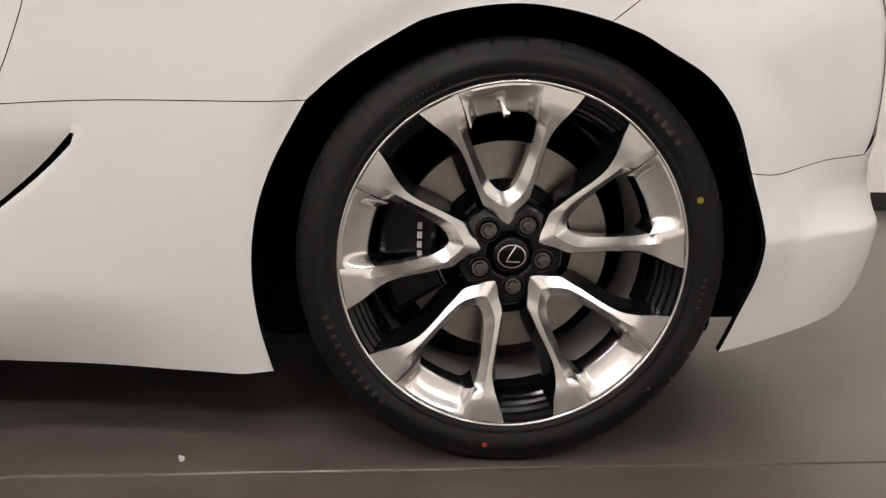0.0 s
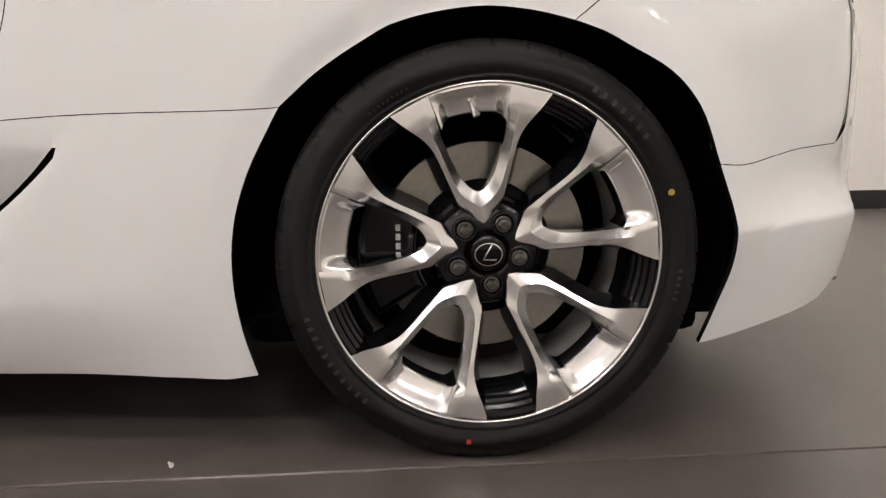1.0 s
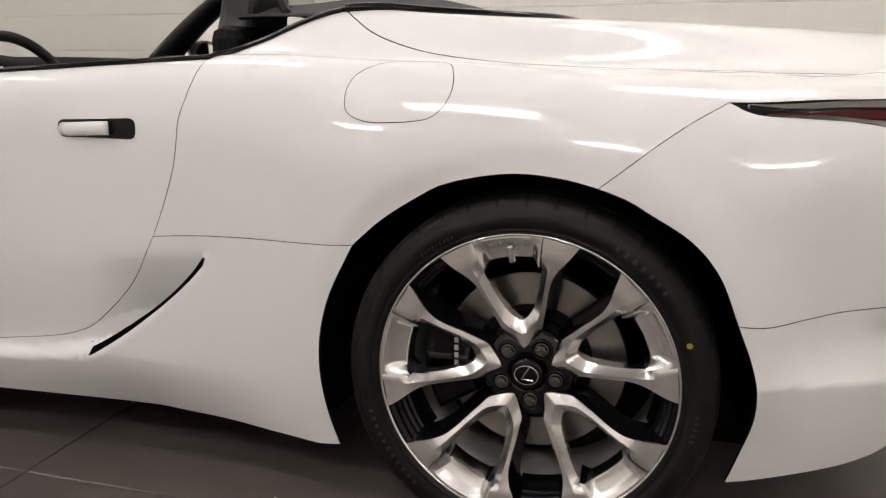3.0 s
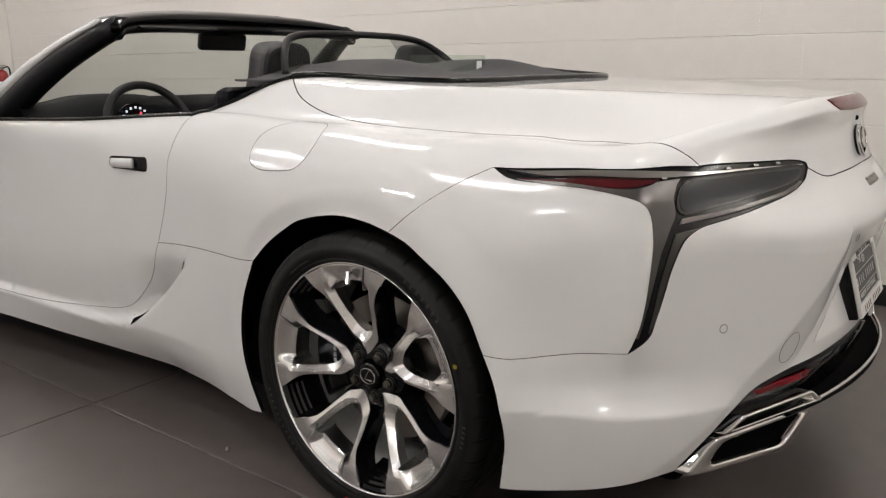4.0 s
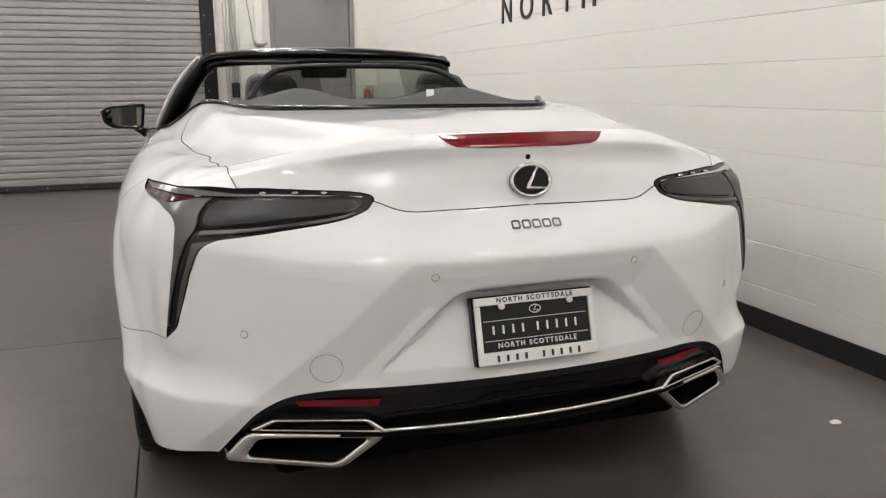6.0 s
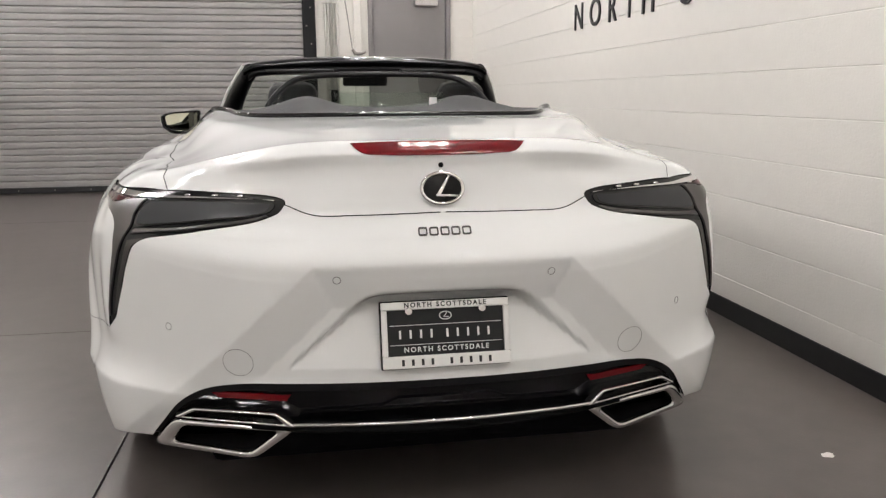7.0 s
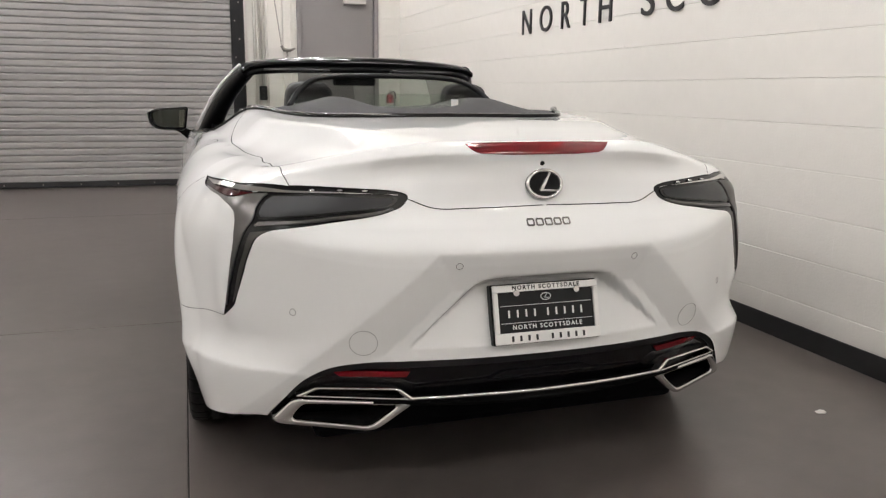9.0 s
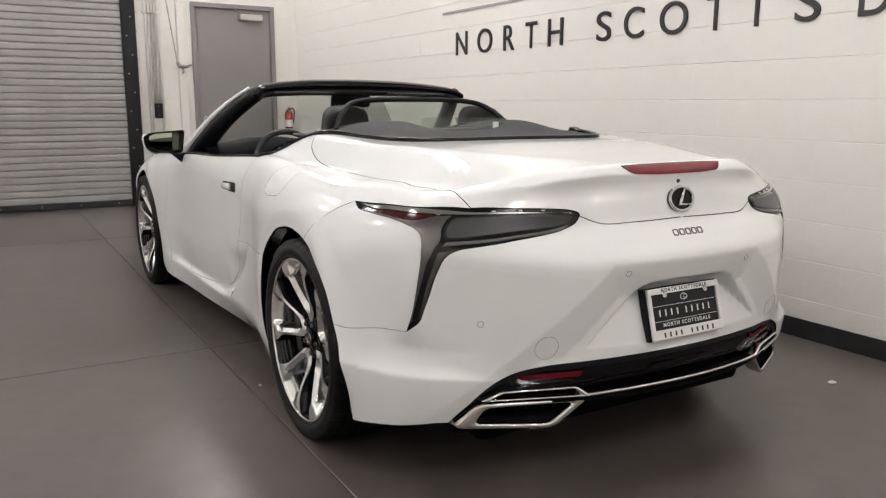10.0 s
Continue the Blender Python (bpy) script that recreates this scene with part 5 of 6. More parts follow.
def cover_height(x, y):
    a = abs(x)
    hump = 0.044 * math.exp(-((a - 0.31) / 0.115) ** 2) * float(ramp(y, 0.06, 0.42))
    return float(EDGE_Z(a)) + 0.006 + 0.016 * float(ramp(y, 0.0, 0.4)) * float(ramp(a, 0.60, 0.42)) + hump * (1 - 0.3 * float(ramp(y, 0.55, 0.75)))


sheet("roof_cover", cover_loop, cover_height, FABRIC, car, "black soft cover with two humps", 0.022)
trim_line = [Vector((-p[0], p[1], p[2] + 0.004)) for p in edge_half[::-1]][1:]
trim_line = [Vector((-v.x, v.y, v.z)) for v in trim_line[::-1]] + [Vector((0, edge_half[-1][1], edge_half[-1][2] + 0.004))] + trim_line
part("cover_trim", tube(trim_line, 0.0105, 10), GLOSS_BLACK, car, "gloss black edge trim", smooth=True)
for m in (1, -1):
    top = [on_sv(q, 0.003, m) for q in quarter_top[::2]] + [on_sv(q, 0.003, m) for q in back(belt)[1::2]]
    part("belt_trim", tube(top, 0.006, 8), GLOSS_BLACK, car, "black belt weatherstrip", smooth=True)

# wind deflector: an arched frame with a dark net pane
arch = [(-0.475, 0.690, 1.075), (-0.455, 0.715, 1.105), (-0.415, 0.755, 1.150), (-0.36, 0.795, 1.187), (-0.28, 0.817, 1.204), (-0.1, 0.823, 1.211), (0.1, 0.823, 1.211), (0.28, 0.817, 1.204), (0.36, 0.795, 1.187), (0.415, 0.755, 1.150), (0.455, 0.715, 1.105), (0.475, 0.690, 1.075)]
arch = [Vector(tuple(p)) for p in spline(arch, 5)]
deflector = part("wind_deflector", tube(arch, 0.0125, 10), TRIM_BLACK, car, "black arched wind deflector frame", smooth=True)
bm = bmesh.new()
low = [bm.verts.new((p.x, 0.69 + (p.y - 0.69) * 0.1, 1.07)) for p in arch]
high = [bm.verts.new(p) for p in arch]
panes = [bmesh.new(), bmesh.new(), bmesh.new()]
for i in range(len(arch) - 1):
    c = (arch[i].x + arch[i + 1].x) / 2
    b = panes[0 if c < -0.19 else 2 if c > 0.19 else 1]
    b.faces.new([b.verts.new(v.co) for v in (low[i], low[i + 1], high[i + 1], high[i])])
bm.free()
for b, mat, name, label in zip(panes, (TINT, CLEAR, TINT), ("screen", "middle_pane", "screen"), ("see-through dark screen", "clear middle pane", "see-through dark screen")):
    bmesh.ops.remove_doubles(b, verts=b.verts, dist=0.0005)
    part(name, b, mat, deflector, label).visible_shadow = False
part("small_glass", box((-0.205, 0.398, 1.062), (0.225, 0.402, 1.132), 0.0015, 1), PALE_GLASS, car, "small clear glass between the humps").visible_shadow = False
part("glass_sticker", box((0.165, 0.3945, 1.078), (0.195, 0.3965, 1.112)), PLATE_W, car, "small white sticker")

# windscreen
header = [(-0.615, 1.455, 1.250), (-0.585, 1.475, 1.270), (-0.50, 1.505, 1.286), (-0.3, 1.54, 1.303), (0, 1.555, 1.309), (0.3, 1.54, 1.303), (0.50, 1.505, 1.286), (0.585, 1.475, 1.270), (0.615, 1.455, 1.250)]
header = [Vector(tuple(p)) for p in spline(header, 5)]
bm = bmesh.new()
section = [(-0.070, -0.040), (-0.088, -0.034), (-0.090, -0.014), (-0.080, -0.002), (-0.02, 0.014), (0.05, 0.010), (0.085, -0.008), (0.085, -0.022), (0.0, -0.034)]
rings = [[bm.verts.new((p.x * (1 + 0.02 * (dy > 0)), p.y + dy, p.z + dz * (0.55 + 0.45 * math.cos(p.x * 1.9)))) for dy, dz in section] for p in header]
for a, b in zip(rings, rings[1:]):
    for k in range(len(section)):
        bm.faces.new((a[k], a[(k + 1) % len(section)], b[(k + 1) % len(section)], b[k]))
bm.faces.new(rings[0])
bm.faces.new(rings[-1][::-1])
bmesh.ops.recalc_face_normals(bm, faces=bm.faces)
screen_frame = part("windscreen_header", bm, GLOSS_BLACK, car, "gloss black windscreen header", smooth=True)
bm = bmesh.new()
rings = [[bm.verts.new((p.x * 0.97, p.y + dy, p.z + dz * (0.55 + 0.45 * math.cos(p.x * 1.9)))) for dy, dz in ((-0.074, -0.036), (-0.078, -0.058), (-0.066, -0.072), (-0.03, -0.076), (0.02, -0.05), (0.0, -0.034))] for p in header]
for a, b in zip(rings, rings[1:]):
    for k in range(6):
        bm.faces.new((a[k], a[(k + 1) % 6], b[(k + 1) % 6], b[k]))
bm.faces.new(rings[0])
bm.faces.new(rings[-1][::-1])
bmesh.ops.recalc_face_normals(bm, faces=bm.faces)
part("header_lining", bm, TRIM_BLACK, screen_frame, "satin black inner lining", smooth=True)
for m in (1, -1):
    a, b = Vector((-m * 0.612, 1.450, 1.262)), Vector((-m * 0.815, 2.05, 0.900))
    for name, off, r, mat, label in (("pillar_inner", (m * 0.03, -0.03, -0.014), 0.046, TRIM_BLACK, "black pillar trim"), ("pillar_skin", (-m * 0.014, 0.020, 0.006), 0.024, PAINT, "white windscreen pillar")):
        path = [a.lerp(b, t) + Vector(off) + Vector((-m * 0.012, 0, 0.028)) * math.sin(math.pi * t) for t in (k / 10 for k in range(11))]
        bm = tube(path, [r * (0.8 + 0.5 * k / 10) if mat is TRIM_BLACK else r * (0.35 + 0.85 * k / 10) for k in range(11)], 12)
        part(name, bm, mat, screen_frame, label, smooth=True)
bm = bmesh.new()
rows = []
for i in range(9):
    t = i / 8
    rows.append([bm.verts.new(((0.60 + 0.19 * t) * x, (1.555 + 0.62 * t) - (0.09 + 0.10 * t) * x * x, 1.30 - 0.375 * t - 0.04 * x * x * (1 - t) + 0.03 * math.sin(math.pi * t))) for x in (k / 8 - 1 for k in range(17))])
for a, b in zip(rows, rows[1:]):
    for k in range(16):
        bm.faces.new((a[k], a[k + 1], b[k + 1], b[k]))
part("windscreen", bm, CLEAR, car, "clear raked windscreen", smooth=True).visible_shadow = False
part("rear_view_mirror", at(box((-0.12, -0.02, -0.035), (0.12, 0.015, 0.035), 0.014, 3), pose(0, 1.60, 1.205, 12, 0, 0)), TRIM_BLACK, car, "black rear-view mirror")
part("mirror_foot", tube([(0, 1.60, 1.22), (0, 1.66, 1.29)], 0.03, 10), TRIM_BLACK, car)
for m in (1, -1):
    part("sun_visor", box((-m * 0.34 - 0.17, 1.40, 1.238), (-m * 0.34 + 0.17, 1.50, 1.252), 0.006), LEATHER, car, "black folded sun visor")

# cabin lining, dash and wheel
bm = box((-0.78, 0.72, 0.30), (0.78, 2.1, 0.36), 0.02)
box((-0.83, 0.75, 0.36), (-0.76, 2.05, 0.925), 0.02, bm=bm)
box((0.76, 0.75, 0.36), (0.83, 2.05, 0.925), 0.02, bm=bm)
box((-0.70, 0.70, 0.36), (0.70, 0.78, 1.04), 0.03, bm=bm)
part("cabin_lining", bm, DASH, car, "dark leather cabin lining")
bm = bmesh.new()
prof = [(1.74, 0.60), (1.72, 0.82), (1.76, 0.910), (1.86, 0.955), (2.05, 0.955), (2.16, 0.935), (2.16, 0.6)]
rings = [[bm.verts.new((x, y, z + 0.02 * math.cos(x * 1.6) + (0.022 * math.exp(-((x + 0.37) / 0.17) ** 4) if z > 0.85 else 0))) for y, z in prof] for x in np.linspace(-0.77, 0.77, 41)]
for a, b in zip(rings, rings[1:]):
    for k in range(len(prof) - 1):
        bm.faces.new((a[k], a[k + 1], b[k + 1], b[k]))
bmesh.ops.recalc_face_normals(bm, faces=bm.faces)
part("dashboard", bm, DASH, car, "dark padded dashboard", smooth=True)
part("instrument_glass", at(disc(0.075, 0, sides=36, thick=0.012), pose(-0.37, 1.725, 0.885, 0, 0, -90) @ pose(0, 0, 0, 0, 0, 180)), GLOSS_BLACK, car, "round instrument")
bm = bmesh.new()
for k in range(13):
    a = math.radians(215 - k * 21)
    box((-0.37 + 0.06 * math.cos(a) - 0.004, 1.709, 0.885 + 0.06 * math.sin(a) - 0.004), (-0.37 + 0.06 * math.cos(a) + 0.004, 1.711, 0.885 + 0.06 * math.sin(a) + 0.004), bm=bm)
part("dial_marks", bm, glow("dial_glow", (0.75, 0.8, 0.9), 1.2), car, "lit white dial marks")
part("dial_needle", tube([(-0.375, 1.709, 0.875), (-0.345, 1.709, 0.925)], 0.0035, 6), glow("needle_glow", (0.9, 0.05, 0.08), 1.0), car, "lit red needle")
steer_m = pose(-0.37, 1.60, 0.865, -24, 0, 0)
bm = tube([steer_m @ Vector((0.185 * math.cos(t), 0, 0.185 * math.sin(t))) for t in (2 * math.pi * k / 48 for k in range(48))], 0.0165, 12, closed=True)
steering = part("steering_wheel", bm, LEATHER, car, "black leather steering wheel", smooth=True)
for ang in (180, 0, 270):
    e = Vector((0.175 * math.cos(math.radians(ang)), 0.0, 0.175 * math.sin(math.radians(ang))))
    part("spoke_bar", tube([steer_m @ Vector((0, 0.02, 0)), steer_m @ e], 0.016, 8), TRIM_BLACK, steering)
part("boss", at(disc(0.062, -0.02, sides=28, thick=0.04, bevel=0.012), steer_m @ pose(0, 0, 0, 0, 0, -90)), LEATHER, steering)


def seat(x):
    s = thing("car_seat", "dark grey leather bucket seat with an integrated headrest", "car seat", (x, 0.95, 0.36), "car seats")
    back_pts = [(0.235, 0.05), (0.24, 0.35), (0.20, 0.53), (0.145, 0.60), (0.112, 0.70), (0.100, 0.795), (0.075, 0.822), (0, 0.830)]
    half = [tuple(p) for p in spline(back_pts, 4)]
    loop = half + [(-a, b) for a, b in half[::-1]][1:]
    bm = prism(loop, 0.10, 0.03, 3, "y", -0.05)
    bmesh.ops.bevel(bm, geom=[e for e in bm.edges if all(abs(v.co.y + 0.05) < 1e-5 for v in e.verts)], offset=0.025, segments=3, profile=0.5, affect="EDGES")
    at(bm, pose(0, 0, 0, 9, 0, 0))
    part("backrest", bm, LEATHER, s, "dark leather backrest", smooth=False)
    part("seat_base", box((-0.25, 0.0, 0.0), (0.25, 0.52, 0.17), 0.05, 3), LEATHER, s)
    bm = tube([(sx * 0.085, -0.058 - 0.1, z) for sx, z in ((1, 0.78), (1, 0.60))], 0.003, 6)
    tube([(-0.085, -0.158, 0.78), (-0.085, -0.158, 0.60)], 0.003, 6, bm=bm)
    part("stitching", bm, material("seam_thread", (0.05, 0.05, 0.05), 0.7), s)
    return s


left_seat = seat(-0.37)
copy_thing(left_seat, Matrix.Translation((0.37, 0.95, 0.36)))

# outside mirrors
for m in (1, -1):
    def mp(w, y, z):
        return Vector((-m * w, y, z))
    loop = rounded([(0.888, 1.048), (1.055, 1.036), (1.093, 1.022), (1.083, 0.962), (1.045, 0.932), (0.905, 0.924)], 0.016, 3)
    c = Vector((0.985, 0.985))
    bm = bmesh.new()
    loops = []
    for scale, y in ((0.30, 0.066), (0.82, 0.062), (0.855, 0.004), (0.90, -0.002), (0.97, 0.0), (1.0, 0.006), (1.02, 0.035), (0.93, 0.085), (0.70, 0.12), (0.3, 0.135)):
        ring = []
        for w, z in loop:
            q = c + (Vector((w, z)) - c) * scale
            ring.append(bm.verts.new(mp(q.x, 1.79 + y + (1.09 - q.x) * -0.05 - (q.y - 0.985) * 0.01, q.y)))
        loops.append(ring)
    for a, b in zip(loops, loops[1:]):
        for k in range(len(a)):
            bm.faces.new((a[k], a[(k + 1) % len(a)], b[(k + 1) % len(a)], b[k]))
    bm.faces.new(loops[-1])
    bmesh.ops.recalc_face_normals(bm, faces=bm.faces)
    housing = part("door_mirror", bm, GLOSS_BLACK, car, "black-rimmed door mirror", smooth=True)
    bm = bmesh.new()
    glass_pts = [(c.x + (w - c.x) * 0.84, c.y + (z - c.y) * 0.84) for w, z in loop]
    bm.faces.new([bm.verts.new(mp(w, 1.812 - (w - c.x) * 0.30 + (z - c.y) * 0.06, z)) for w, z in glass_pts])
    bmesh.ops.recalc_face_normals(bm, faces=bm.faces)
    part("mirror_glass", bm, MIRROR, housing, "yellow-tinted mirror glass")
    bm = bmesh.new()
    loops = []
    for scale, y in ((1.015, 0.006), (1.03, 0.012), (1.035, 0.045), (0.955, 0.092), (0.72, 0.128), (0.3, 0.142)):
        loops.append([bm.verts.new(mp(0.008 + c.x + (w - c.x) * scale, 1.79 + y + (1.09 - (c.x + (w - c.x) * scale)) * -0.05 - (z - c.y) * scale * 0.01, c.y - 0.005 + (z - c.y) * scale)) for w, z in loop])
    for a, b in zip(loops, loops[1:]):
        for k in range(len(a)):
            bm.faces.new((a[k], a[(k + 1) % len(a)], b[(k + 1) % len(a)], b[k]))
    bm.faces.new(loops[-1])
    bmesh.ops.recalc_face_normals(bm, faces=bm.faces)
    part("mirror_shell", bm, PAINT, housing, "white mirror shell", smooth=True)
    bm = tube([mp(0.965, 1.86, 0.945), mp(0.92, 1.865, 0.915), mp(0.878, 1.87, 0.885)], [0.022, 0.026, 0.034], 4)
    part("mirror_arm", bm, GLOSS_BLACK, housing, "black mirror arm")

# ---- things in the room ----
# roller shutter with its slats, guide and bottom bar
shutter = thing("roller_shutter", "closed grey steel roller shutter with dusty slats", "shutter", (-2.1, BY - 0.03, 0))
pitch, turns = 0.0762, 43
me = None
for k in range(turns):
    z0 = 0.075 + k * pitch
    if me is None:
        bm = bmesh.new()
        prof = [(0.002, 0.0), (-0.010, 0.002), (-0.0145, 0.006), (-0.0160, 0.020), (-0.0160, 0.054), (-0.0145, 0.063), (-0.010, 0.0690), (0.002, 0.0715), (0.006, pitch), (0.012, pitch), (0.012, 0.0)]
        a = [bm.verts.new((-2.6, y, z)) for y, z in prof]
        b = [bm.verts.new((1.78, y, z)) for y, z in prof]
        for i in range(len(prof)):
            bm.faces.new((a[i], a[(i + 1) % len(prof)], b[(i + 1) % len(prof)], b[i]))
        bmesh.ops.recalc_face_normals(bm, faces=bm.faces)
        first_slat = part("slat", bm, SHUTTER, shutter, loc=(0, 0, z0))
        me = first_slat.data
    else:
        o = new("slat", me)
        o.parent, o.location = shutter, (0, 0, z0)
part("bottom_bar", box((-2.6, -0.035, 0.012), (1.78, 0.02, 0.078), 0.006), BASE, shutter, "dark bottom bar with a rubber seal")
bm = bmesh.new()
for k in range(9):
    box((-1.6 + k * 0.4, -0.040, 0.035), (-1.585 + k * 0.4, -0.034, 0.05), bm=bm)
part("bar_bolts", bm, STEEL, shutter)
guide = part("guide_rail", box((1.76, -0.05, 0), (1.915, 0.03, 3.35), 0.004), TRIM_BLACK, shutter, "black guide rail with bolts")
bm = bmesh.new()
for k in range(15):
    for dx in (1.80 + 0.05 * (k % 2), 1.905):
        box((dx, -0.062 if dx < 1.9 else -0.075, 0.25 + k * 0.21 + (0.05 if dx > 1.9 else 0)), (dx + 0.016, -0.05, 0.266 + k * 0.21 + (0.05 if dx > 1.9 else 0)), 0.003, 1, bm=bm)
part("guide_bolts", bm, STEEL, guide, "pale bolt heads")

# grey steel door in its frame
door = tagged(thing("door_1", "closed grey steel door with a lever handle and closer", "door", (0, BY, 0)), kind="structure")
bm = bmesh.new()
for lo, hi in (((0.445, -0.03, 0), (0.500, 0.06, 2.31)), ((1.408, -0.03, 0), (1.463, 0.06, 2.31)), ((0.445, -0.03, 2.31), (1.463, 0.06, 2.365))):
    box(lo, hi, 0.005, 2, bm=bm)
part("door_frame", bm, GREY_DOOR, door, "grey steel door frame")
part("door_leaf", box((0.504, 0.004, 0.01), (1.404, 0.045, 2.306), 0.003), GREY_DOOR, door)
lever = part("lever_handle", lathe([(0, -0.02), (0.028, -0.02), (0.03, -0.004), (0.03, 0.01)], 24), CHROME, door, "satin lever handle", loc=(0.565, 0, 1.005))
at_m = Matrix.Rotation(math.radians(90), 4, "Z")
lever.data.transform(at_m)
part("lever", tube([(0, -0.02, 0), (0, -0.055, 0), (0.03, -0.06, 0), (0.115, -0.058, -0.004)], 0.010, 8), CHROME, lever, smooth=True)
closer = part("door_closer", box((1.02, -0.075, 2.185), (1.30, 0.003, 2.255), 0.008), material("closer_grey", (0.45, 0.43, 0.41), 0.4, 0.3), door, "pale metal door closer")
part("closer_arm", tube([(1.07, -0.06, 2.262), (0.93, -0.14, 2.29), (0.99, -0.035, 2.325)], 0.009, 6), STEEL, closer)

# conduits, switches, chain on the pier
WHITE_PIPE = material("white_painted_pipe", (0.70, 0.675, 0.63), 0.45, noise_scale=30, spread=0.04)
for x, r in ((-0.07, 0.012), (-0.035, 0.012), (0.0, 0.012), (0.03, 0.012), (0.075, 0.018)):
    c = thing("conduit", "white painted steel conduit running up the wall", "conduit", (x, BY - 0.02, 0), "conduits")
    low = 1.17 if x in (0.0, 0.03) else 0.05
    part("pipe", tube([(0, 0, low), (0, 0, CZ - 0.02)], r, 10), WHITE_PIPE, c, smooth=True)
    part("strap", box((-0.03, -0.016, 2.2), (0.03, 0.019, 2.225), 0.003), WHITE_PIPE, c)
pier = tagged(link("steel_column", box((0.27, -0.07, 0), (0.36, 0, CZ - 0.01), 0.008), WHITE_PIPE, loc=(0, BY, 0)), "white painted square column beside the door", "column")
sw = thing("door_switch", "black push-button box for the shutter", "switch", (0.018, BY - 0.035, 1.10))
part("box", box((-0.045, -0.03, -0.085), (0.045, 0.033, 0.085), 0.008), TRIM_BLACK, sw)
for k in range(3):
    part("button", at(disc(0.014, 0, sides=16, thick=-0.01, bevel=0.002), pose(0, -0.03, 0.05 - 0.05 * k, 0, 0, 90)), GREY_LENS, sw)
ls = thing("light_switch", "white wall switch plate", "switch", (0.138, BY - 0.001, 1.045))
part("plate", box((-0.038, -0.008, -0.06), (0.038, 0, 0.06), 0.003), material("switch_white", (0.7, 0.68, 0.64), 0.35), ls)
part("rocker", box((-0.016, -0.013, -0.032), (0.016, -0.007, 0.032), 0.003), WHITE_PIPE, ls)
chain = thing("hoist_chain", "steel hand chain hanging from the shutter hoist", "chain", (0.2, BY - 0.10, 0))
a, b = Vector((-0.10, -0.02, 2.75)), Vector((0.045, 0.0, 1.665))
n = 62
bm = bmesh.new()
for k in range(n):
    p = a.lerp(b, k / n)
    d = (b - a).normalized()
    s = Vector((1, 0, 0)) if k % 2 else Vector((0, 1, 0))
    tube([p + d * 0.013 * math.cos(t) + s * 0.006 * math.sin(t) for t in (2 * math.pi * i / 8 for i in range(8))], 0.0026, 4, bm=bm, closed=True)
part("links", bm, STEEL, chain, "loose steel chain links")
bm = tube([b, b + Vector((0.03, -0.005, -0.05)), b + Vector((0.10, -0.01, -0.055)), b + Vector((0.16, -0.01, -0.03))], [0.018, 0.024, 0.018, 0.010], 7)
tube([b + Vector((0.06, 0, -0.05)), b + Vector((0.07, -0.01, -0.12)), b + Vector((0.05, -0.01, -0.13))], 0.010, 6, bm=bm)
part("knot", bm, STEEL, chain, "knotted chain end", smooth=True)
part("chain_hook", tube([(0.06, 0.0, 1.62), (0.06, 0.095, 1.63)], 0.006, 6), STEEL, chain)

# fire extinguisher on the wall
RED = material("red_enamel", (0.30, 0.014, 0.016), 0.25, coat=0.5)
ext = thing("fire_extinguisher", "red fire extinguisher with a white label hung on the wall", "fire extinguisher", (1.60, BY - 0.060, 0.88))
bm = lathe([(0, 0), (0.05, 0), (0.062, -0.012), (0.063, -0.25), (0.05, -0.285), (0.026, -0.30), (0.018, -0.312), (0.0, -0.312)], 28)
part("cylinder", at(bm, Matrix.Rotation(math.radians(90), 4, "Y")), RED, ext, smooth=True)
part("label", at(lathe([(0.0640, -0.03), (0.0640, -0.15)], 28), Matrix.Rotation(math.radians(90), 4, "Y")), PLATE_W, ext, "white printed label")
bm = box((-0.016, -0.016, 0.312), (0.016, 0.016, 0.342), 0.004)
box((-0.010, -0.085, 0.342), (0.010, 0.025, 0.352), 0.003, bm=bm)
box((-0.010, -0.085, 0.362), (0.010, 0.016, 0.372), 0.003, bm=bm)
part("valve_head", bm, STEEL, ext)
part("hose", tube([tuple(p) for p in spline([(0.01, -0.02, 0.33), (0.06, -0.03, 0.35), (0.09, -0.01, 0.28), (0.085, 0.0, 0.18), (0.072, 0.0, 0.08)], 6)], 0.009, 8), RUBBER, ext, smooth=True)
part("bracket", box((-0.02, 0.062, 0.08), (0.02, 0.075, 0.32)), STEEL, ext)
for child in ext.children:
    child.data.transform(Matrix.Diagonal((0.8, 0.8, 0.72, 1)))

# sign on the side wall
sign = thing("wall_sign", "black capital letters of a wall sign with a thin bar above", "sign", (WX, 0, 1.60))
face = Matrix(((0, 0, -1, 0), (-1, 0, 0, 0), (0, 1, 0, 0), (0, 0, 0, 1)))
for ch, y0, y1 in (("N", 3.29, 3.115), ("O", 2.955, 2.745), ("R", 2.585, 2.445), ("T", 2.30, 2.165), ("H", 2.03, 1.865), ("S", 1.512, 1.375), ("C", 1.255, 1.085), ("O", 0.95, 0.735), ("T", 0.60, 0.465), ("T", 0.33, 0.195), ("S", 0.035, -0.105), ("D", -0.30, -0.45), ("A", -0.60, -0.77), ("L", -0.92, -1.02), ("E", -1.18, -1.29)):
    ob = letters(ch, 0.27, LETTER, sign, face @ pose(0, 0, 0.006), "letter", thick=0.005, align="LEFT")
    co = np.array([v.co for v in ob.data.vertices])
    lo, hi = co.min(0), co.max(0)
    for v in ob.data.vertices:
        v.co.y = y0 + (v.co.y - hi[1]) / (lo[1] - hi[1]) * (y1 - y0)
        v.co.z = (v.co.z - lo[2]) / (hi[2] - lo[2]) * 0.190
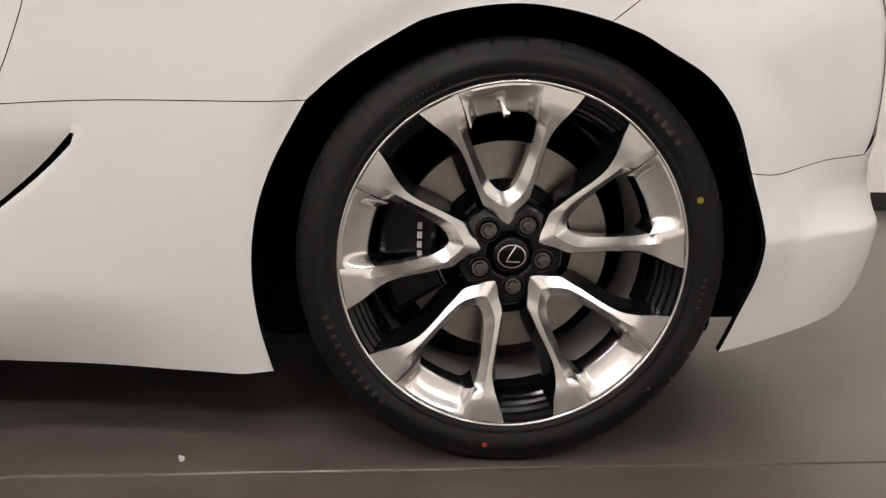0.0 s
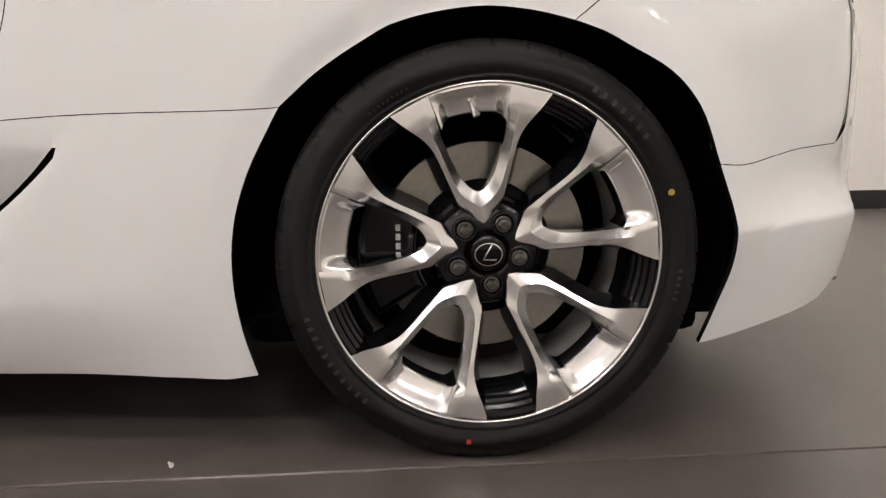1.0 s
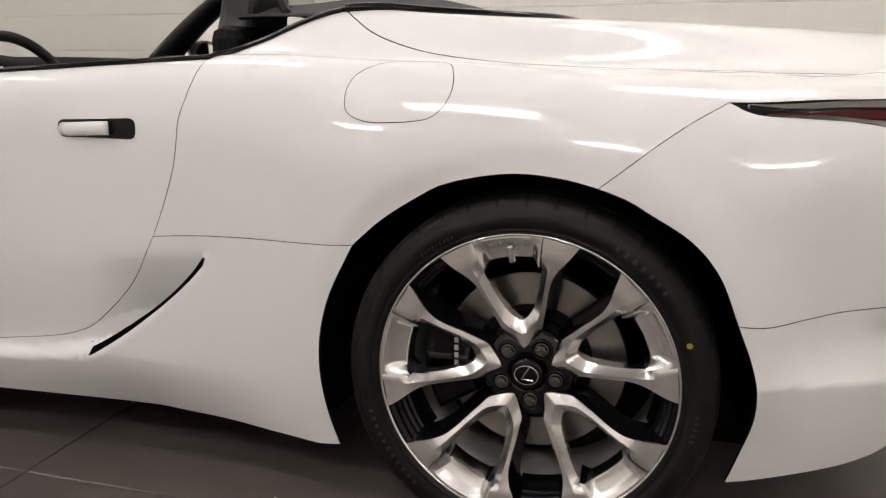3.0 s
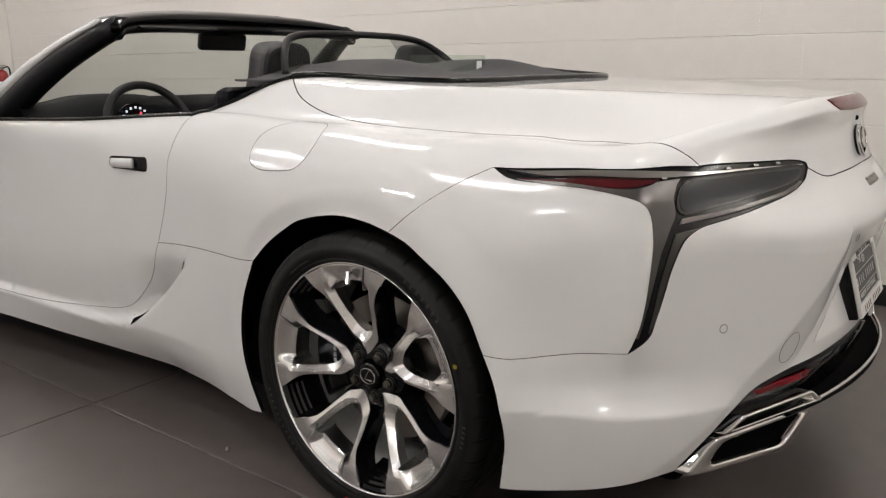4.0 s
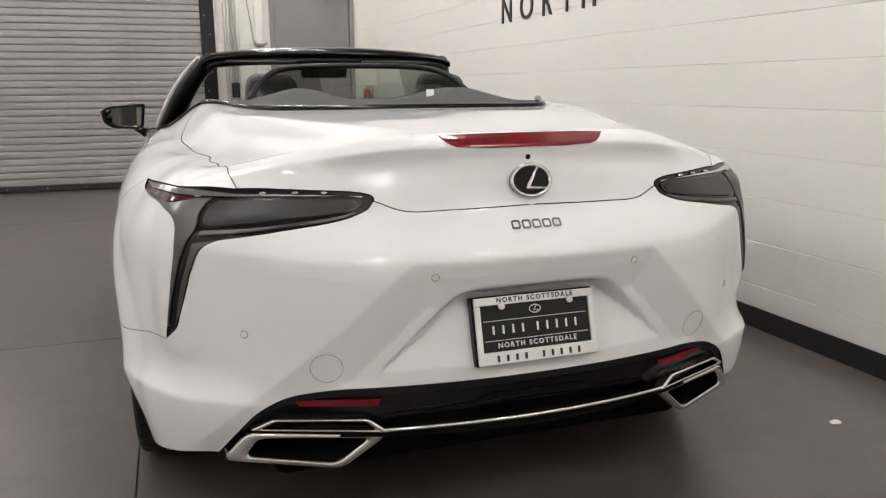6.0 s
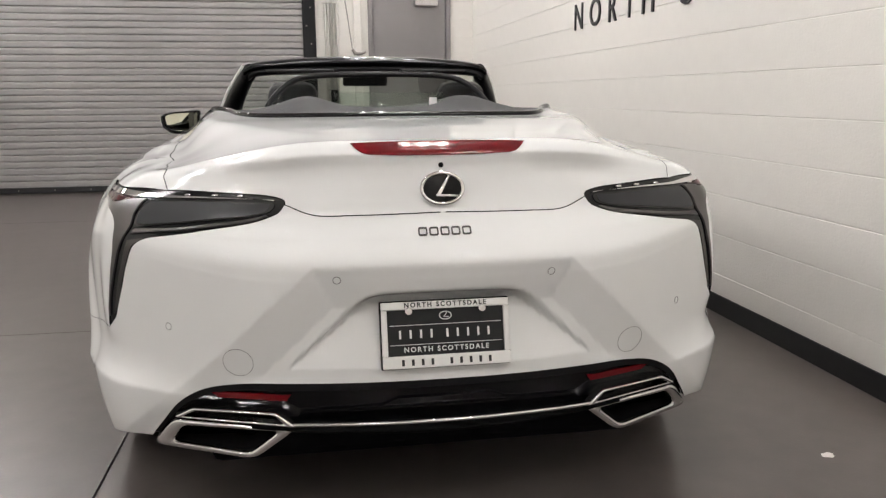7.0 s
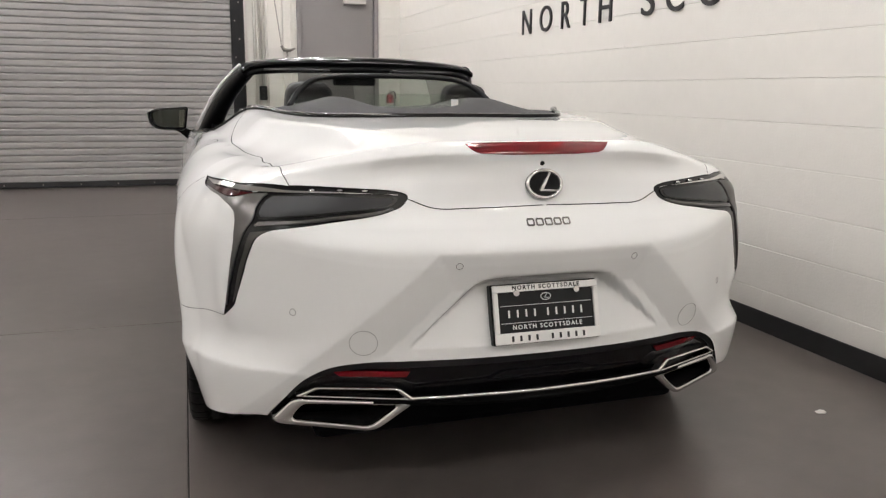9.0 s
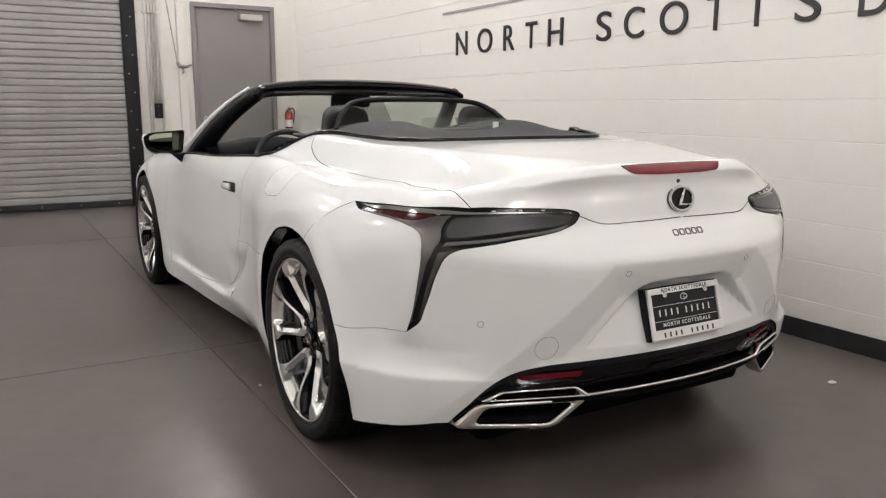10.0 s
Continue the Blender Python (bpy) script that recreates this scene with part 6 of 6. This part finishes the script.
part("bar", box((-0.008, 2.2, 0.352), (-0.001, 3.52, 0.372), 0.001, 1), material("sign_grey", (0.28, 0.27, 0.28), 0.4), sign, "thin grey bar")

# crumbs on the floor
PAPER = material("paper_scrap", (0.75, 0.73, 0.69), 0.6)
for x, y, r, h in ((-0.906, 0.556, 0.009, 0.014), (1.262, -0.648, 0.028, 0.01)):
    scrap = thing("paper_scrap", "small crumpled white scrap lying on the floor", "scrap", (x, y, 0), "scraps on the floor")
    bm = bmesh.new()
    bmesh.ops.create_icosphere(bm, subdivisions=2, radius=1)
    for v in bm.verts:
        k = 0.75 + 0.5 * noise.noise(v.co * 2.1 + Vector((x, y, 0)))
        v.co = Vector((v.co.x * r * k, v.co.y * r * 0.7 * k, (v.co.z + 0.8) * h * 0.5 * k))
    part("scrap", bm, PAPER, scrap)

# ---- wall blocks ----
def block_mesh(lo, hi):
    """A painted block: its bed joints are struck, its end joints filled with paint."""
    if hi[0] == 0.0:
        pts = [(lo[0], lo[2]), (0.0 - 0.0022, lo[2]), (0.0, lo[2] + 0.0022), (0.0, hi[2] - 0.0022), (0.0 - 0.0022, hi[2]), (lo[0], hi[2])]
        bm = prism([(a, b) for a, b in pts], hi[1] - lo[1], 0, 1, "y", lo[1])
        for v in bm.verts:
            v.co.x = -0.05 - v.co.x
    else:
        bm = box(lo, hi, 0.0016, 1)
    me = bpy.data.meshes.new("block")
    bm.to_mesh(me)
    bm.free()
    me.materials.append(WALL)
    return me


H, L = 0.2032, 0.4064
full = block_mesh((-0.05, 0.0002, 0.0014), (0.0, L - 0.0002, H - 0.0014))
half_block = block_mesh((-0.05, 0.0002, 0.0014), (0.0, L / 2 - 0.0002, H - 0.0014))
for row in range(12):
    y = BY - (L / 2 if row % 2 else L)
    if row % 2:
        o = new("block", half_block)
        o.parent, o.location = wall_east, (WX + 0.05, y, row * H)
        y -= L
    for k in range(22):
        o = new("block", full)
        o.parent, o.location = wall_east, (WX + 0.05, y - k * L, row * H)
link("block", box((0, FY, 12 * H), (0.05, BY, CZ)), WALL, wall_east, loc=(WX, 0, 0))
link("block", box((0, FY, 0), (0.05, BY - 22.5 * L - 0.001, 12 * H)), WALL, wall_east, loc=(WX, 0, 0))
strip_a = block_mesh((0.0006, -0.0, 0.0018), (0.272 - 0.0006, 0.05, H - 0.0018))
strip_b = block_mesh((0.0006, -0.0, 0.0018), (0.60, 0.05, H - 0.0018))
for row in range(16):
    o = new("block", strip_a)
    o.parent, o.location = wall_north, (1.466, 0, row * H)
    o = new("block", strip_b)
    o.parent, o.location = wall_north, (-0.155, 0, row * H)
